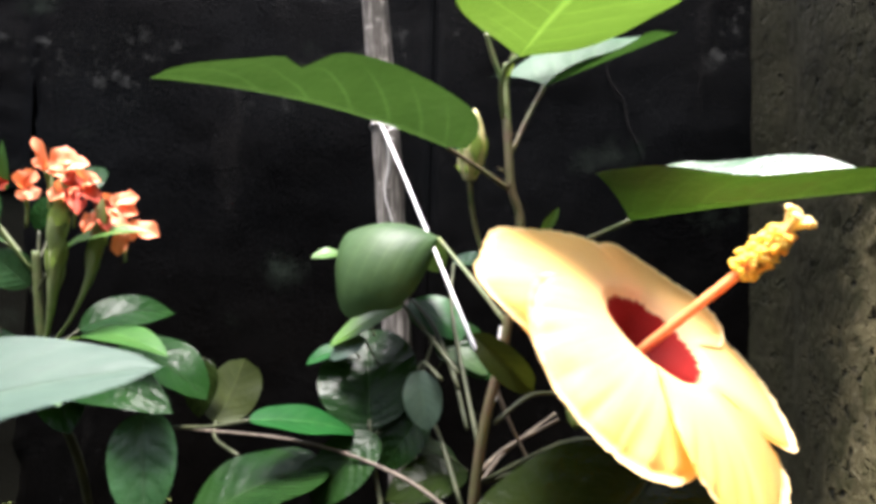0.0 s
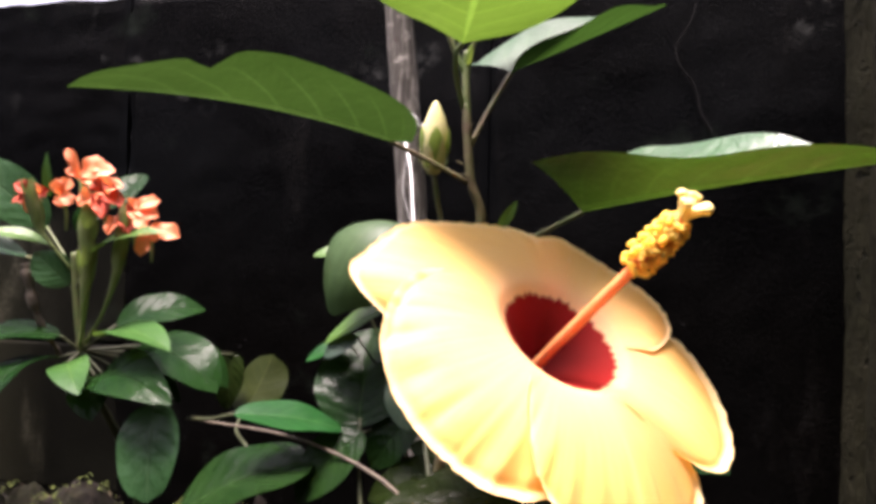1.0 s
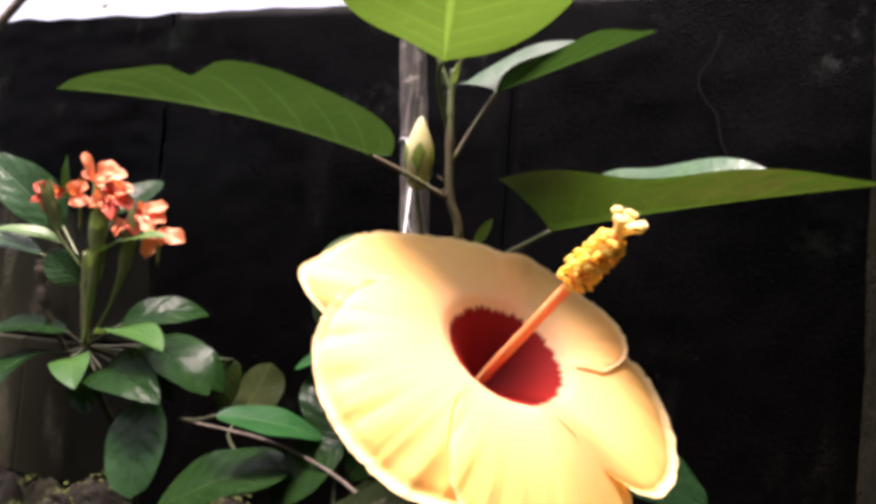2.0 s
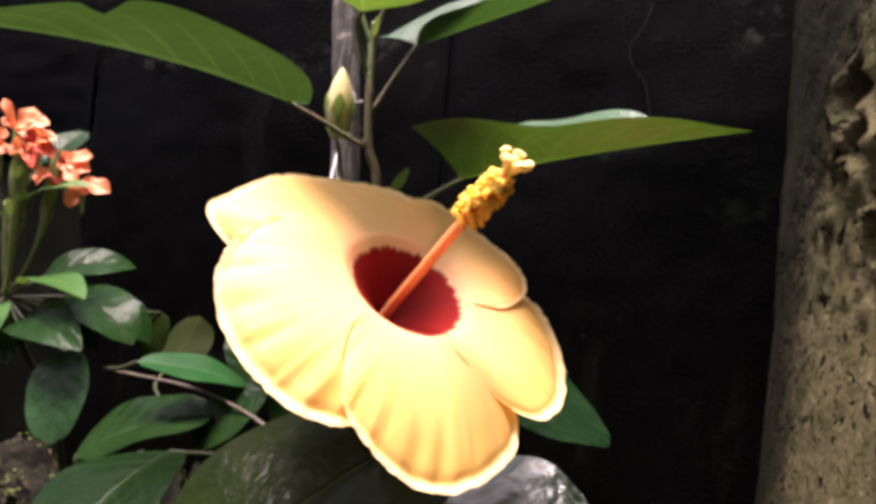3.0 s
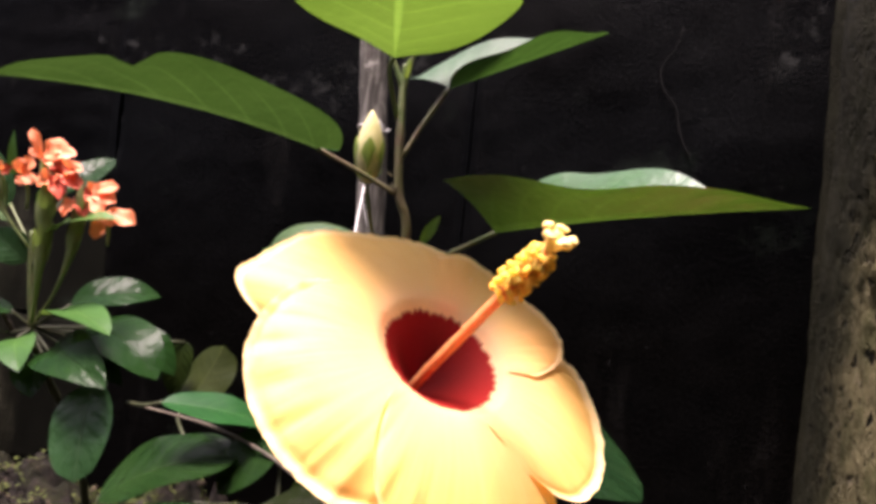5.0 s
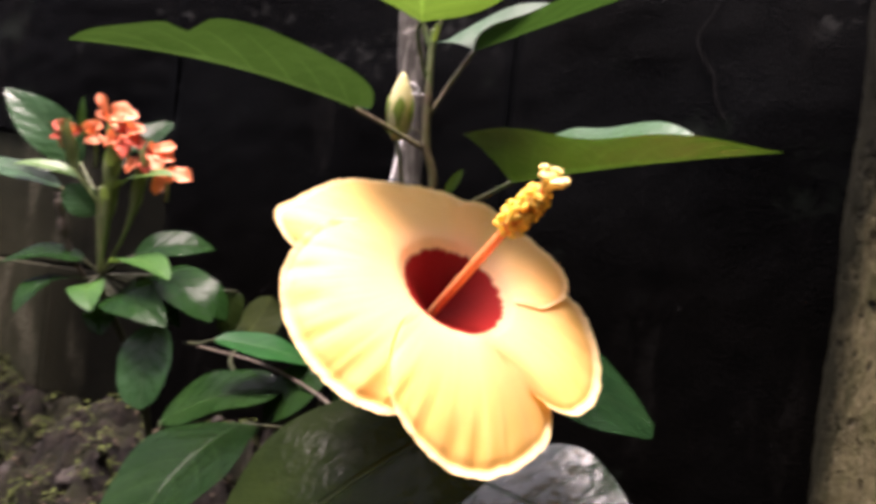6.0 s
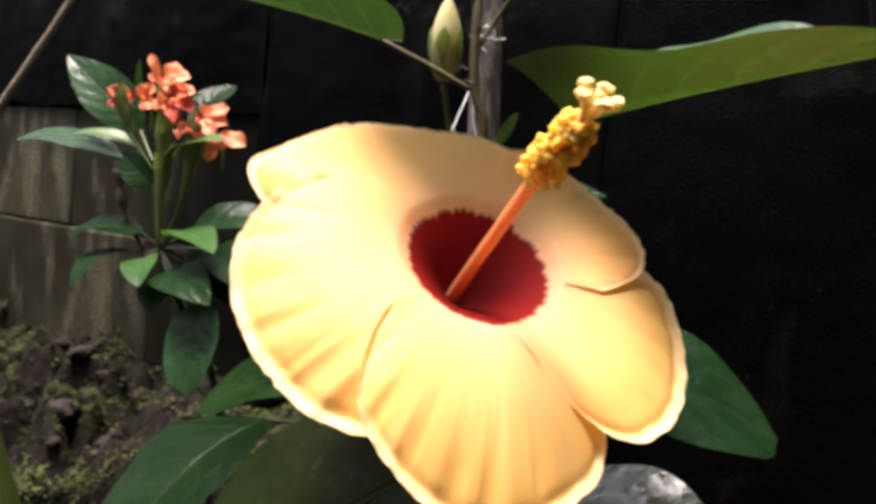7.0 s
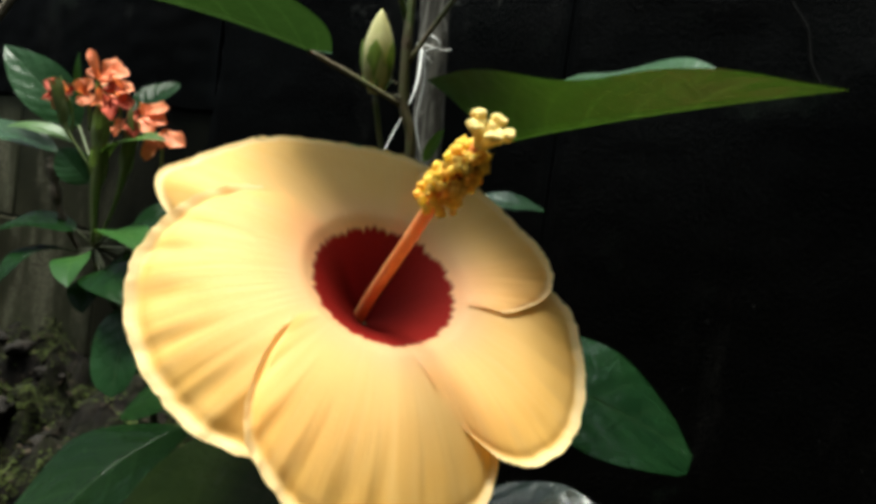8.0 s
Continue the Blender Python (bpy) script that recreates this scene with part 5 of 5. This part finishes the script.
# ---- crumbs of bark and dry leaf on the soil ----
verts, faces = [], []
for k in range(1500):
    x, y = rng.uniform(-1.1, 0.0), rng.uniform(0.48, 0.85)
    h = ground_height(x, y) + rng.uniform(0.001, 0.006)
    r = rng.uniform(0.0015, 0.006)
    q = rng.uniform(0, 6.28)
    u = Vector((math.cos(q), math.sin(q), rng.uniform(-0.5, 0.5))) * r
    w = Vector((-math.sin(q), math.cos(q), rng.uniform(-0.5, 0.5))) * r * rng.uniform(0.25, 0.7)
    c = Vector((x, y, h))
    t = Vector((0, 0, r * 0.35))
    i = len(verts)
    verts += [tuple(p) for p in (c - u, c - w * 1.1, c + u * 0.9, c + w, c - u * 0.7 + t, c - w * 0.7 + t, c + u * 0.6 + t, c + w * 0.8 + t)]
    faces += [(i + 4, i + 5, i + 6, i + 7)] + [(i + j, i + (j + 1) % 4, i + 4 + (j + 1) % 4, i + 4 + j) for j in range(4)]
me = bpy.data.meshes.new("litter")
me.from_pydata(verts, [], faces)
me.materials.append(LITTER)
tagged(new("litter", me), "brown crumbs of bark and dry leaf on the soil", "litter", kind="stuff")

# ---- thin foliage beyond the wall ----
verts, faces = [], []
for k in range(420):
    x, y = rng.uniform(-2.4, -0.45), rng.uniform(1.35, 1.75)
    z = 0.72 + 0.10 * abs(rng.gauss(0, 1)) - 0.06 * noise.noise(Vector((x * 6, 1, 2)))
    q, t = rng.uniform(0, 6.28), rng.uniform(-0.6, 0.6)
    u = Vector((math.cos(q), math.sin(q) * 0.5, t)) * rng.uniform(0.008, 0.02)
    w = u.cross(Vector((0.2, 1, 0.3))).normalized() * u.length * 0.45
    c = Vector((x, y, z))
    i = len(verts)
    verts += [tuple(p) for p in (c - u, c - w * 0.9 - u * 0.2, c + u, c + w - u * 0.2)]
    faces.append((i, i + 1, i + 2, i + 3))
me = bpy.data.meshes.new("hedge_leaves")
me.from_pydata(verts, [], faces)
me.materials.append(FAR_LEAF)
tagged(new("hedge_leaves", me), "sparse yellow-green leaves of a hedge beyond the wall", "hedge", kind="stuff")
